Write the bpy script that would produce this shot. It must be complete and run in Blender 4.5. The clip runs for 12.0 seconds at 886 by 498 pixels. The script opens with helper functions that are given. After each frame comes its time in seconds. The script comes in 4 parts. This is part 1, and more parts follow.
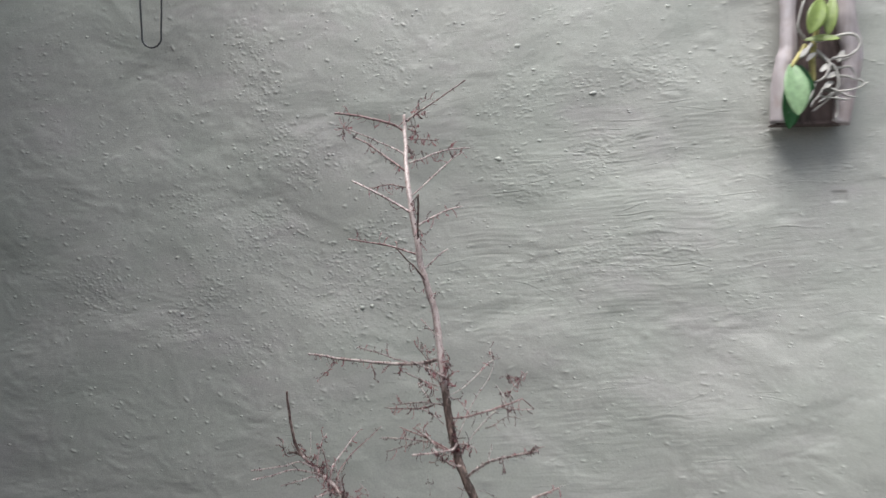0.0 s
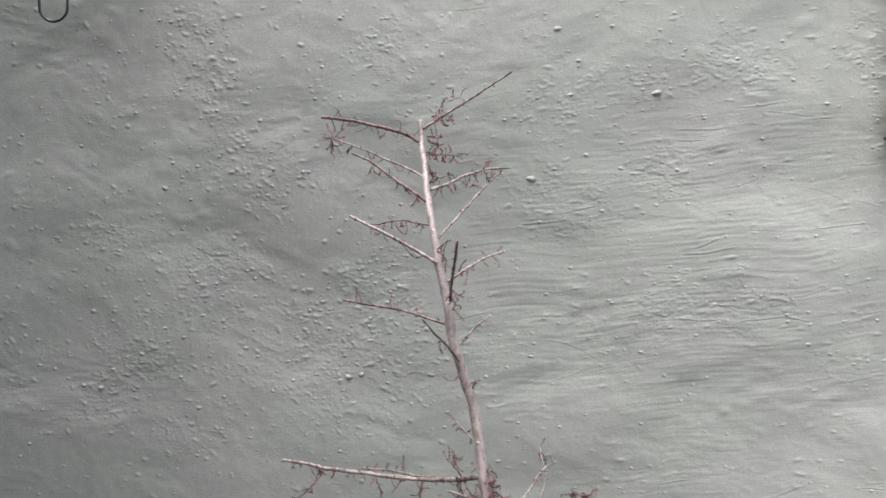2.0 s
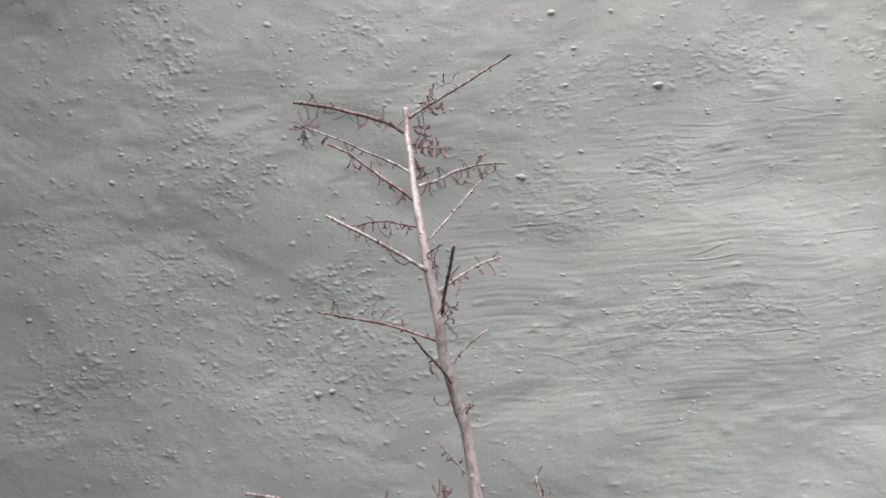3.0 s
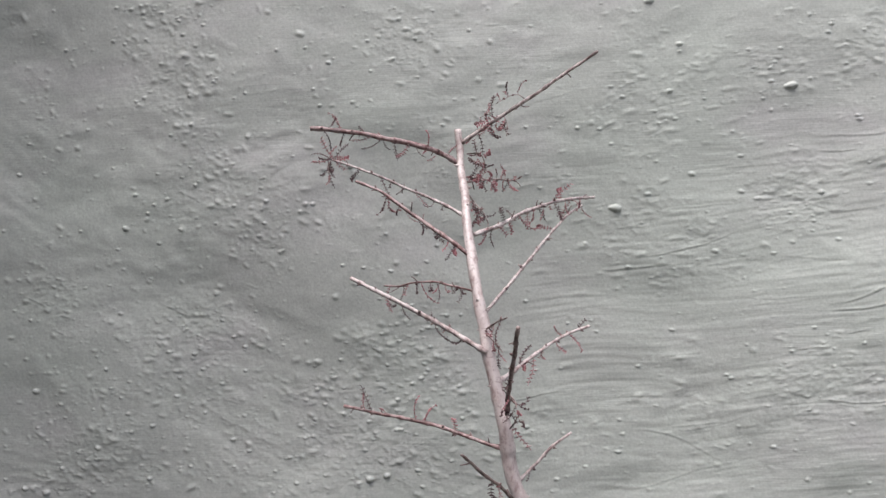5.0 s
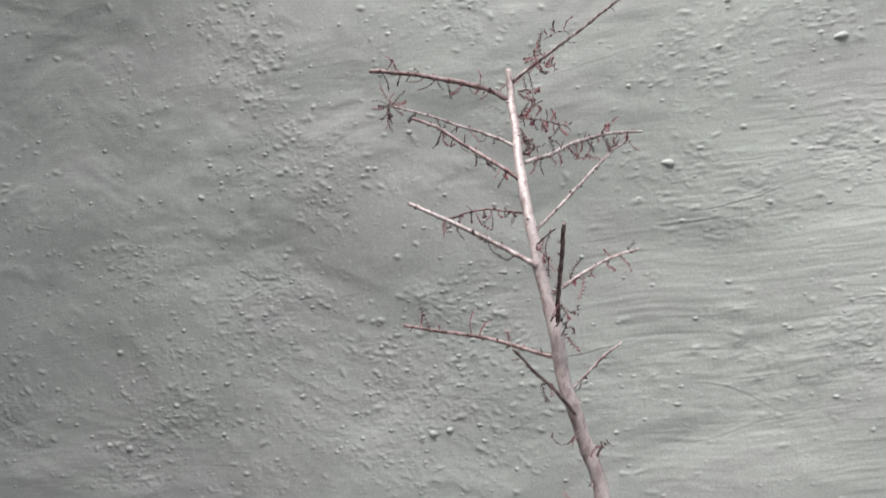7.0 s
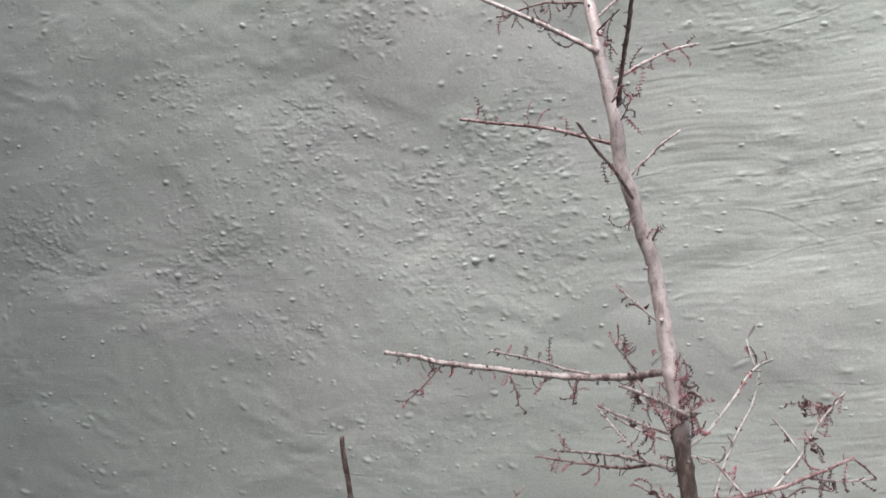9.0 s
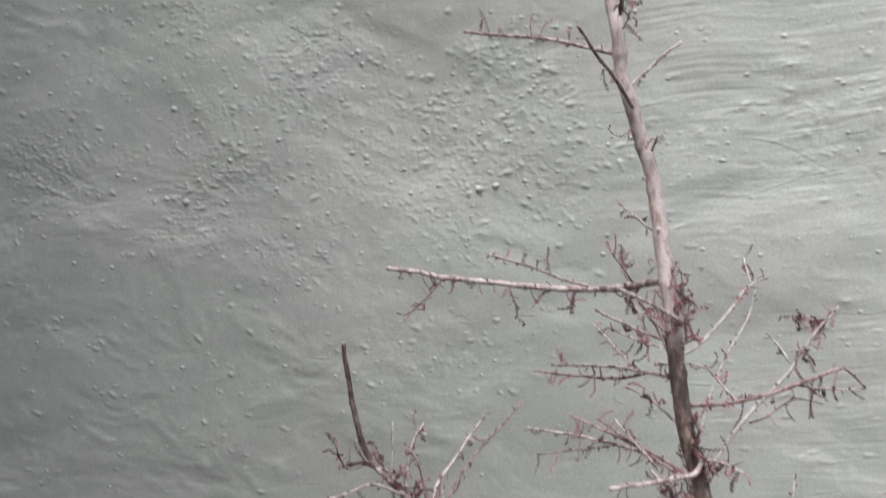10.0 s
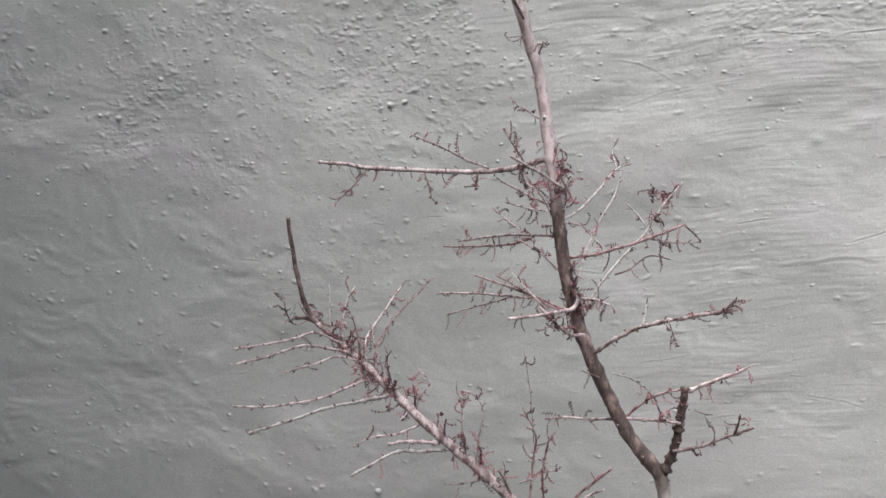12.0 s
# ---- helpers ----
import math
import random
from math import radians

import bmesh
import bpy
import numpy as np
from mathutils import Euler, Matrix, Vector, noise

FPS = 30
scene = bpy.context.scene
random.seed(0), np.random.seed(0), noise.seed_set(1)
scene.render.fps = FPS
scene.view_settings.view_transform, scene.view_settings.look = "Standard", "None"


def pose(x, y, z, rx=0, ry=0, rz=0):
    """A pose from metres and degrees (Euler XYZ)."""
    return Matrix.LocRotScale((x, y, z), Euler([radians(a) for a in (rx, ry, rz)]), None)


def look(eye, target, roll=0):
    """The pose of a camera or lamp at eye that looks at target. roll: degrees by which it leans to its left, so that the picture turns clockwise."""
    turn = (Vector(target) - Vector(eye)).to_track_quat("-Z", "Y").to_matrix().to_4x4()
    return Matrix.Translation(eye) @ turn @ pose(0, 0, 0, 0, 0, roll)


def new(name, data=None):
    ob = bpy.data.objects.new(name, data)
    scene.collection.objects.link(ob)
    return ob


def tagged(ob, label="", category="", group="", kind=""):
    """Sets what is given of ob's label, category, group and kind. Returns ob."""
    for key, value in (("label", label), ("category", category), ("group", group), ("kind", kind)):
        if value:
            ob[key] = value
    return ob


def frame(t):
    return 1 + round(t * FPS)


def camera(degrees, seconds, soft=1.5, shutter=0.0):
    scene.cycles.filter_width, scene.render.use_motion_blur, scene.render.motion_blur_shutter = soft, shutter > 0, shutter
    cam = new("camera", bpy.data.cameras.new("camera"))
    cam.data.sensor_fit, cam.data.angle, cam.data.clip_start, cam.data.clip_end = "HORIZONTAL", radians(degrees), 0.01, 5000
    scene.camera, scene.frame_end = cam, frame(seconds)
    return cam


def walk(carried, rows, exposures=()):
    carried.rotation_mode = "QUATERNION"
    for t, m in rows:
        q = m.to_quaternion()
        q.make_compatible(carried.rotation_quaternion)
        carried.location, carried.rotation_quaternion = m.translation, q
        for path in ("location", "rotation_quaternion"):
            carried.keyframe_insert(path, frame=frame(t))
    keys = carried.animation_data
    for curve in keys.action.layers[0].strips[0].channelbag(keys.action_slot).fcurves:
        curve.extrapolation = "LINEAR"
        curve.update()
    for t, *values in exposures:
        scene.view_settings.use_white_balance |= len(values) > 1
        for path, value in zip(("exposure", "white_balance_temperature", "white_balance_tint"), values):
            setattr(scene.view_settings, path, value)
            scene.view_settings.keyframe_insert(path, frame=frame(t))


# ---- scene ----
cam = camera(55.7, 12.0, soft=1.45, shutter=0.5)
PATH = [
    (0, (0.101, 0.017, 1.4), (-0.071, 2.008, 1.322), -0.6),
    (0.5, (0.128, 0.204, 1.423), (-0.134, 2.184, 1.325), 0.4),
    (1, (0.105, 0.285, 1.438), (-0.094, 2.274, 1.363), -0.1),
    (1.5, (0.021, 0.38, 1.455), (-0.04, 2.378, 1.382), 0.2),
    (2, (-0.058, 0.462, 1.461), (-0.084, 2.46, 1.385), -0.6),
    (2.5, (-0.104, 0.516, 1.459), (-0.027, 2.513, 1.385), -0.4),
    (2.7, (-0.102, 0.539, 1.459), (-0.004, 2.535, 1.386), -0.1),
    (4.3, (-0.051, 0.788, 1.488), (-0.194, 2.781, 1.405), -0.5),
    (4.5, (-0.056, 0.793, 1.491), (-0.194, 2.787, 1.424), -0.6),
    (5, (-0.06, 0.819, 1.498), (-0.212, 2.813, 1.457), -1.5),
    (5.5, (-0.055, 0.814, 1.492), (-0.248, 2.805, 1.489), -1.9),
    (6, (-0.056, 0.806, 1.471), (-0.302, 2.791, 1.483), -2.0),
    (6.5, (-0.045, 0.79, 1.444), (-0.337, 2.767, 1.502), -2.6),
    (7, (-0.048, 0.784, 1.41), (-0.357, 2.76, 1.451), -2.5),
    (7.5, (-0.051, 0.787, 1.377), (-0.372, 2.761, 1.377), -2.9),
    (7.7, (-0.053, 0.788, 1.365), (-0.374, 2.762, 1.323), -2.7),
    (9.3, (-0.085, 0.76, 1.311), (-0.443, 2.717, 1.107), -2.0),
    (9.5, (-0.082, 0.755, 1.302), (-0.441, 2.711, 1.091), -1.9),
    (10, (-0.074, 0.755, 1.281), (-0.453, 2.698, 0.996), -1.4),
    (10.5, (-0.061, 0.741, 1.256), (-0.376, 2.677, 0.868), -1.0),
    (11, (-0.081, 0.676, 1.249), (-0.222, 2.63, 0.848), -0.7),
    (11.5, (-0.085, 0.611, 1.251), (-0.191, 2.567, 0.849), -1.3),
    (12, (-0.085, 0.586, 1.233), (-0.202, 2.544, 0.845), -1.0),
]
walk(cam, [(t, look(eye, target, roll)) for t, eye, target, roll in PATH],
     exposures=[(0.0, 0.28, 6500, 10), (0.5, 0.35, 6500, 10), (2.5, 0.33, 6500, 11), (5.5, 0.37, 6470, 13), (6.5, 0.44, 6500, 10),
                (7.5, 0.45, 6500, 10), (9.5, 0.63, 6500, 11), (10.5, 0.64, 6500, 12), (11.5, 0.55, 6460, 15), (12.0, 0.58, 6460, 15)])

# ---- light: an overcast sky over an open yard ----
world = bpy.data.worlds.new("overcast_sky")
scene.world = world
world.use_nodes = True
wn, wl = world.node_tree.nodes, world.node_tree.links
wn.clear()
sky = wn.new("ShaderNodeTexSky")
sky.sky_type, sky.sun_disc = "NISHITA", False
sky.sun_elevation, sky.sun_rotation = radians(66), radians(210)
sky.air_density, sky.dust_density = 1.0, 4.0
cloud = wn.new("ShaderNodeHueSaturation")
cloud.inputs["Saturation"].default_value = 0.6
sky_out = wn.new("ShaderNodeBackground")
sky_out.inputs["Strength"].default_value = 0.15
wout = wn.new("ShaderNodeOutputWorld")
wl.new(sky.outputs[0], cloud.inputs["Color"])
wl.new(cloud.outputs[0], sky_out.inputs["Color"])
wl.new(sky_out.outputs[0], wout.inputs[0])

sun = new("sun", bpy.data.lights.new("sun", "SUN"))
sun.data.energy, sun.data.angle, sun.data.color = 4.0, radians(46), (1.0, 0.99, 0.985)
sun.matrix_basis = look((-0.29, -0.5, 1.30), (0.0, 0.0, 0.0))


# ---- materials ----
def material(name, rough=0.7, spec=0.3, metal=0.0):
    m = bpy.data.materials.new(name)
    m.use_nodes = True
    b = m.node_tree.nodes["Principled BSDF"]
    b.inputs["Roughness"].default_value = rough
    b.inputs["Specular IOR Level"].default_value = spec
    b.inputs["Metallic"].default_value = metal
    return m, m.node_tree.nodes, m.node_tree.links, b


def noise_tex(n, l, scale, detail=4.0, rough=0.55, coord=None, stretch=None):
    tex = n.new("ShaderNodeTexNoise")
    tex.inputs["Scale"].default_value = scale
    tex.inputs["Detail"].default_value = detail
    tex.inputs["Roughness"].default_value = rough
    if coord is not None:
        if stretch:
            mp = n.new("ShaderNodeMapping")
            mp.inputs["Scale"].default_value = stretch
            l.new(coord, mp.inputs["Vector"])
            coord = mp.outputs[0]
        l.new(coord, tex.inputs["Vector"])
    return tex.outputs["Fac"]


def ramp(n, l, fac, stops):
    r = n.new("ShaderNodeValToRGB")
    while len(r.color_ramp.elements) < len(stops):
        r.color_ramp.elements.new(0.5)
    for e, (p, c) in zip(r.color_ramp.elements, stops):
        e.position, e.color = p, (*c, 1)
    l.new(fac, r.inputs["Fac"])
    return r.outputs["Color"]


def mix(n, l, fac, a, b, kind="MIX"):
    x = n.new("ShaderNodeMix")
    x.data_type, x.blend_type = "RGBA", kind
    for sock, val in ((x.inputs[0], fac), (x.inputs[6], a), (x.inputs[7], b)):
        if isinstance(val, (int, float)):
            sock.default_value = val
        elif isinstance(val, tuple):
            sock.default_value = (*val, 1)
        else:
            l.new(val, sock)
    return x.outputs[2]


def bump(n, l, b, height, strength, distance):
    bp = n.new("ShaderNodeBump")
    bp.inputs["Strength"].default_value = strength
    bp.inputs["Distance"].default_value = distance
    l.new(height, bp.inputs["Height"])
    l.new(bp.outputs[0], b.inputs["Normal"])


def painted_plaster(name, light, dark, stain):
    m, n, l, b = material(name, 0.62, 0.28)
    co = n.new("ShaderNodeTexCoord").outputs["Object"]
    broad = noise_tex(n, l, 2.2, 5, 0.6, co)
    col = ramp(n, l, broad, [(0.3, dark), (0.68, light)])
    patch = noise_tex(n, l, 7.0, 4, 0.6, co, (1.0, 1.0, 1.8))
    col = mix(n, l, ramp(n, l, patch, [(0.5, (0, 0, 0)), (0.78, (0.55, 0.55, 0.55))]), col, stain)
    tint = noise_tex(n, l, 3.6, 3, 0.5, co, (1.0, 1.0, 1.3))
    col = mix(n, l, ramp(n, l, tint, [(0.42, (0, 0, 0)), (0.64, (0.55, 0.55, 0.55))]), col, tuple(0.5 * (u + v) * k for u, v, k in zip(light, dark, (0.97, 1.022, 0.985))))
    grit = noise_tex(n, l, 330, 3, 0.6, co)
    col = mix(n, l, 0.22, col, ramp(n, l, grit, [(0.3, (0.25, 0.25, 0.24)), (0.7, (0.72, 0.72, 0.7))]), "OVERLAY")
    l.new(col, b.inputs["Base Color"])
    l.new(ramp(n, l, noise_tex(n, l, 40, 3, 0.6, co), [(0.3, (0.5, 0.5, 0.5)), (0.7, (0.75, 0.75, 0.75))]), b.inputs["Roughness"])
    fine = mix(n, l, 0.6, grit, noise_tex(n, l, 140, 4, 0.6, co))
    brushed = mix(n, l, 0.6, fine, noise_tex(n, l, 1.0, 4, 0.6, co, (34, 34, 480)))
    where = ramp(n, l, noise_tex(n, l, 4.5, 3, 0.6, co), [(0.42, (0, 0, 0)), (0.6, (1, 1, 1))])
    bump(n, l, b, mix(n, l, where, fine, brushed), 0.26, 0.0018)
    return m


def bark(name, light, mid, dark, rough=0.68, lower=None, split=1.1, foot=0.0):
    m, n, l, b = material(name, rough, 0.55)
    co = n.new("ShaderNodeTexCoord").outputs["Object"]
    rnd = n.new("ShaderNodeObjectInfo").outputs["Random"]
    long = noise_tex(n, l, 120, 4, 0.65, co, (1.0, 1.0, 0.45))
    col = ramp(n, l, long, [(0.39, dark), (0.455, mid), (0.55, light)])
    spots = noise_tex(n, l, 420, 2, 0.5, co)
    col = mix(n, l, ramp(n, l, spots, [(0.58, (0, 0, 0)), (0.68, (0.75, 0.75, 0.75))]), col, dark)
    bands = noise_tex(n, l, 75, 3, 0.6, co)
    col = mix(n, l, ramp(n, l, bands, [(0.56, (0, 0, 0)), (0.66, (0.6, 0.6, 0.6))]), col, tuple(0.5 * (u + v) for u, v in zip(mid, dark)))
    col = mix(n, l, 0.35, col, mix(n, l, rnd, tuple(c * 0.75 for c in mid), tuple(min(1, c * 1.2) for c in mid)))
    if lower:
        sep = n.new("ShaderNodeSeparateXYZ")
        l.new(co, sep.inputs[0])
        edge = n.new("ShaderNodeMath")
        edge.operation = "MULTIPLY_ADD"
        l.new(noise_tex(n, l, 60, 3, 0.6, co), edge.inputs[0])
        edge.inputs[1].default_value = 0.03
        l.new(sep.outputs["Z"], edge.inputs[2])
        rng = n.new("ShaderNodeMapRange")
        l.new(edge.outputs[0], rng.inputs["Value"])
        rng.inputs["From Min"].default_value = split - 0.008
        rng.inputs["From Max"].default_value = split + 0.012
        old = ramp(n, l, long, [(0.3, tuple(c * 0.5 for c in lower)), (0.5, lower), (0.68, tuple(c * 3.0 for c in lower))])
        base = n.new("ShaderNodeMapRange")
        l.new(edge.outputs[0], base.inputs["Value"])
        base.inputs["From Min"].default_value = foot - 0.004
        base.inputs["From Max"].default_value = foot + 0.02
        old = mix(n, l, base.outputs[0], ramp(n, l, long, [(0.3, (0.28, 0.25, 0.23)), (0.6, (0.50, 0.47, 0.44))]), old)
        col = mix(n, l, rng.outputs[0], old, col)
    l.new(col, b.inputs["Base Color"])
    bump(n, l, b, long, 0.5, 0.0012)
    return m


def leafy(name, a, c, rough=0.5):
    m, n, l, b = material(name, rough, 0.35)
    co = n.new("ShaderNodeTexCoord").outputs["Object"]
    rnd = n.new("ShaderNodeObjectInfo").outputs["Random"]
    col = mix(n, l, rnd, a, c)
    col = mix(n, l, 0.3, col, ramp(n, l, noise_tex(n, l, 90, 3, 0.6, co), [(0.3, tuple(x * 0.5 for x in a)), (0.7, tuple(min(1, x * 1.5) for x in c))]))
    l.new(col, b.inputs["Base Color"])
    return m


PLASTER = painted_plaster("green_grey_wall_paint", (0.460, 0.467, 0.446), (0.384, 0.394, 0.372), (0.47, 0.442, 0.455))
# for the added unseen walls, kept dark so they bounce little light
PLASTER_DARK = painted_plaster("unseen_wall_plaster", (0.16, 0.165, 0.155), (0.10, 0.105, 0.10), (0.12, 0.115, 0.11))
CONCRETE = painted_plaster("grey_concrete", (0.20, 0.195, 0.18), (0.12, 0.115, 0.105), (0.10, 0.09, 0.085))
BARK_STEM = bark("pale_pinkish_bark", (0.64, 0.565, 0.55), (0.52, 0.43, 0.415), (0.27, 0.19, 0.18), 0.42, (0.13, 0.097, 0.085), 1.125, 0.822)
BARK_LEAN = bark("mottled_grey_bark", (0.62, 0.55, 0.535), (0.29, 0.215, 0.205), (0.07, 0.04, 0.038), 0.40)
BARK_PALE = bark("whitish_twig_bark", (0.62, 0.56, 0.545), (0.38, 0.295, 0.285), (0.10, 0.057, 0.055), 0.36)
BARK_GREY = bark("ash_grey_twig_bark", (0.46, 0.44, 0.415), (0.30, 0.275, 0.255), (0.13, 0.105, 0.10), 0.45)
BARK_PINK = bark("reddish_twig_bark", (0.43, 0.33, 0.32), (0.20, 0.105, 0.102), (0.075, 0.033, 0.033), 0.36)
BARK_BROWN = bark("dark_brown_twig_bark", (0.36, 0.28, 0.26), (0.13, 0.082, 0.074), (0.05, 0.03, 0.028), 0.5)
BARK_DARK = bark("old_dark_bark", (0.15, 0.11, 0.09), (0.08, 0.055, 0.045), (0.035, 0.024, 0.02), 0.7)
LEAF_DARK = leafy("withered_maroon_leaflets", (0.06, 0.03, 0.034), (0.13, 0.06, 0.065))
LEAF_RED = leafy("reddish_young_leaflets", (0.21, 0.072, 0.085), (0.38, 0.165, 0.175))


# ---- building helpers ----
def mesh_of(name, verts, faces, mat, smooth=True):
    me = bpy.data.meshes.new(name)
    me.from_pydata([tuple(v) for v in verts], [], faces)
    me.materials.append(mat)
    if smooth:
        me.polygons.foreach_set("use_smooth", [True] * len(me.polygons))
    me.update()
    return me


def part(name, me, parent, label="", m=None):
    ob = new(name, me)
    ob.parent = parent
    if m is not None:
        ob.matrix_basis = m
    return tagged(ob, label) if label else ob


def curve_through(pts, step):
    """Catmull-Rom through the nodes, cut every step metres; gives points and their share of the length."""
    p = [Vector(q) for q in pts]
    p = [2 * p[0] - p[1]] + p + [2 * p[-1] - p[-2]]
    out = []
    for i in range(1, len(p) - 2):
        a, b, c, d = p[i - 1:i + 3]
        n = max(2, int((c - b).length / step))
        for k in range(n):
            t = k / n
            out.append(0.5 * (2 * b + (c - a) * t + (2 * a - 5 * b + 4 * c - d) * t * t + (3 * b - a - 3 * c + d) * t ** 3))
    out.append(p[-2])
    run = [0.0]
    for a, b in zip(out, out[1:]):
        run.append(run[-1] + (b - a).length)
    return out, [r / run[-1] for r in run], run[-1]


def tube(pts, radii, sides, wobble=0.0, seed=0.0):
    """Verts and faces of a closed tube; the radii belong to the points."""
    verts, faces = [], []
    side = None
    for i, p in enumerate(pts):
        way = (pts[min(i + 1, len(pts) - 1)] - pts[max(i - 1, 0)]).normalized()
        if side is None:
            side = way.orthogonal().normalized()
        side = (side - way * side.dot(way)).normalized()
        up = way.cross(side)
        for k in range(sides):
            a = 2 * math.pi * k / sides
            d = side * math.cos(a) + up * math.sin(a)
            w = 1 + wobble * noise.noise(Vector((p.x * 90 + seed, p.y * 90 + a, p.z * 90)))
            verts.append(p + d * radii[i] * w)
    for i in range(len(pts) - 1):
        for k in range(sides):
            j = (k + 1) % sides
            faces.append((i * sides + k, i * sides + j, (i + 1) * sides + j, (i + 1) * sides + k))
    n = len(verts)
    verts += [pts[0], pts[-1] + (pts[-1] - pts[-2]).normalized() * radii[-1] * 0.25]
    e = (len(pts) - 1) * sides
    for k in range(sides):
        j = (k + 1) % sides
        faces += [(n, j, k), (n + 1, e + k, e + j)]
    return verts, faces


def lump(verts, faces, centre, size, way):
    """A small bud of eight faces, added to a mesh's lists."""
    way = way.normalized()
    a = way.orthogonal().normalized()
    b = way.cross(a)
    n = len(verts)
    verts += [centre + a * size, centre + b * size, centre - a * size, centre - b * size, centre + way * size * 2.0, centre - way * size]
    for k in range(4):
        j = (k + 1) % 4
        faces += [(n + k, n + j, n + 4), (n + j, n + k, n + 5)]


def box_mesh(name, lo, hi, mat, bevel=0.0, rough=0.0):
    bm = bmesh.new()
    bmesh.ops.create_cube(bm, size=1.0)
    for v in bm.verts:
        v.co = Vector([lo[i] + (v.co[i] + 0.5) * (hi[i] - lo[i]) for i in range(3)])
    if bevel:
        bmesh.ops.bevel(bm, geom=bm.edges[:], offset=bevel, segments=2, affect="EDGES")
    if rough:
        bmesh.ops.subdivide_edges(bm, edges=[e for e in bm.edges if e.calc_length() > 0.02], cuts=6, use_grid_fill=True)
        for v in bm.verts:
            v.co += noise.noise_vector(v.co * 25) * rough
    me = bpy.data.meshes.new(name)
    bm.to_mesh(me)
    bm.free()
    me.materials.append(mat)
    return me


# ---- the rendered wall ----
WALL_Y = 1.804
rng = np.random.default_rng(7)


def value_noise(x, z, sx, sz, seed, turn=0.0):
    """Smooth noise of about -1..1 with cells of sx by sz metres, turned by some degrees."""
    c, s = math.cos(radians(turn)), math.sin(radians(turn))
    u, v = (x * c + z * s) / sx, (z * c - x * s) / sz
    table = np.random.default_rng(seed).uniform(-1, 1, (256, 256))
    i, j = np.floor(u).astype(int), np.floor(v).astype(int)
    fu, fv = u - i, v - j
    fu, fv = fu * fu * (3 - 2 * fu), fv * fv * (3 - 2 * fv)
    g = lambda a, b: table[a % 256, b % 256]
    return (g(i, j) * (1 - fu) + g(i + 1, j) * fu) * (1 - fv) + (g(i, j + 1) * (1 - fu) + g(i + 1, j + 1) * fu) * fv


def add_patch(xs, zs, h, a, b, reach, shape):
    """Adds shape(dx, dz) to the relief within reach of the point a, b."""
    i0, i1 = np.searchsorted(xs, (a - reach, a + reach))
    j0, j1 = np.searchsorted(zs, (b - reach, b + reach))
    if i1 > i0 and j1 > j0:
        h[i0:i1, j0:j1] += shape(xs[i0:i1, None] - a, zs[None, j0:j1] - b)


# where the plaster is crumbly: x, z and the two half-widths
CRUMBLY = ((-0.29, 1.28, 0.13, 0.10), (-0.58, 1.42, 0.06, 0.045), (-0.43, 1.53, 0.045, 0.055), (-0.44, 1.69, 0.055, 0.05), (-0.49, 1.77, 0.055, 0.04),
           (-0.17, 1.72, 0.05, 0.042), (-0.53, 1.33, 0.066, 0.043), (-0.57, 1.24, 0.06, 0.03), (0.12, 1.48, 0.07, 0.055), (0.15, 1.65, 0.06, 0.04),
           (0.27, 1.66, 0.045, 0.035), (0.27, 1.53, 0.055, 0.04), (-0.17, 1.34, 0.06, 0.035), (-0.34, 1.51, 0.042, 0.056), (0.40, 1.69, 0.08, 0.043),
           (0.61, 1.69, 0.045, 0.052), (-0.44, 1.38, 0.051, 0.051), (-0.22, 1.18, 0.10, 0.06), (-0.48, 1.11, 0.068, 0.035), (-0.63, 1.15, 0.077, 0.033),
           (-0.80, 0.77, 0.037, 0.028), (-0.30, 0.99, 0.076, 0.05), (0.30, 1.31, 0.14, 0.045), (-0.84, 1.24, 0.10, 0.05))
# where the trowel left long level drag marks
DRAGGED = ((0.17, 1.39, 0.20, 0.11), (0.04, 1.31, 0.16, 0.05), (0.24, 1.24, 0.18, 0.06), (0.52, 1.30, 0.30, 0.14), (0.30, 0.77, 0.17, 0.06), (0.25, 0.95, 0.22, 0.09), (0.45, 1.55, 0.25, 0.08))


def fbm(x, z, size, seed, octaves=3, gain=0.5, flat=1.0, turn=0.0):
    """Layered noise of about -1..1; flat stretches its cells along x."""
    total, amp, norm = 0.0, 1.0, 0.0
    for i in range(octaves):
        spin = turn + (29.0 * i if flat == 1.0 else 3.0 * i)
        total = total + amp * value_noise(x + 0.37 * i, z - 0.21 * i, size * flat, size, seed + i, spin)
        norm, amp, size = norm + amp, amp * gain, size * 0.52
    return total * 1.35 / norm


def zone(x, z, spots):
    total = 0.0
    for a, b, u, v in spots:
        total = total + np.exp(-(((x - a) / u) ** 2 + ((z - b) / v) ** 2) * 0.65)
    return total


def crumbliness(x, z):
    """How coarse the plaster is at some points, 0 to 1, with ragged limits."""
    ragged = 0.34 * fbm(x, z, 0.09, 71, 2) + 0.50 * fbm(x, z, 0.03, 74, 3, 0.6)
    coarse = np.clip(0.85 * np.minimum(zone(x, z, CRUMBLY), 1.0) + ragged - 0.10, 0.05, 1.0)
    return coarse * np.clip((z - 0.85) / 0.40, 0.25, 1.0)


def draggedness(x, z):
    return np.clip(np.minimum(zone(x, z, DRAGGED), 1.0) + 0.45 * fbm(x, z, 0.06, 81, 2) - 0.08, 0.0, 1.0)


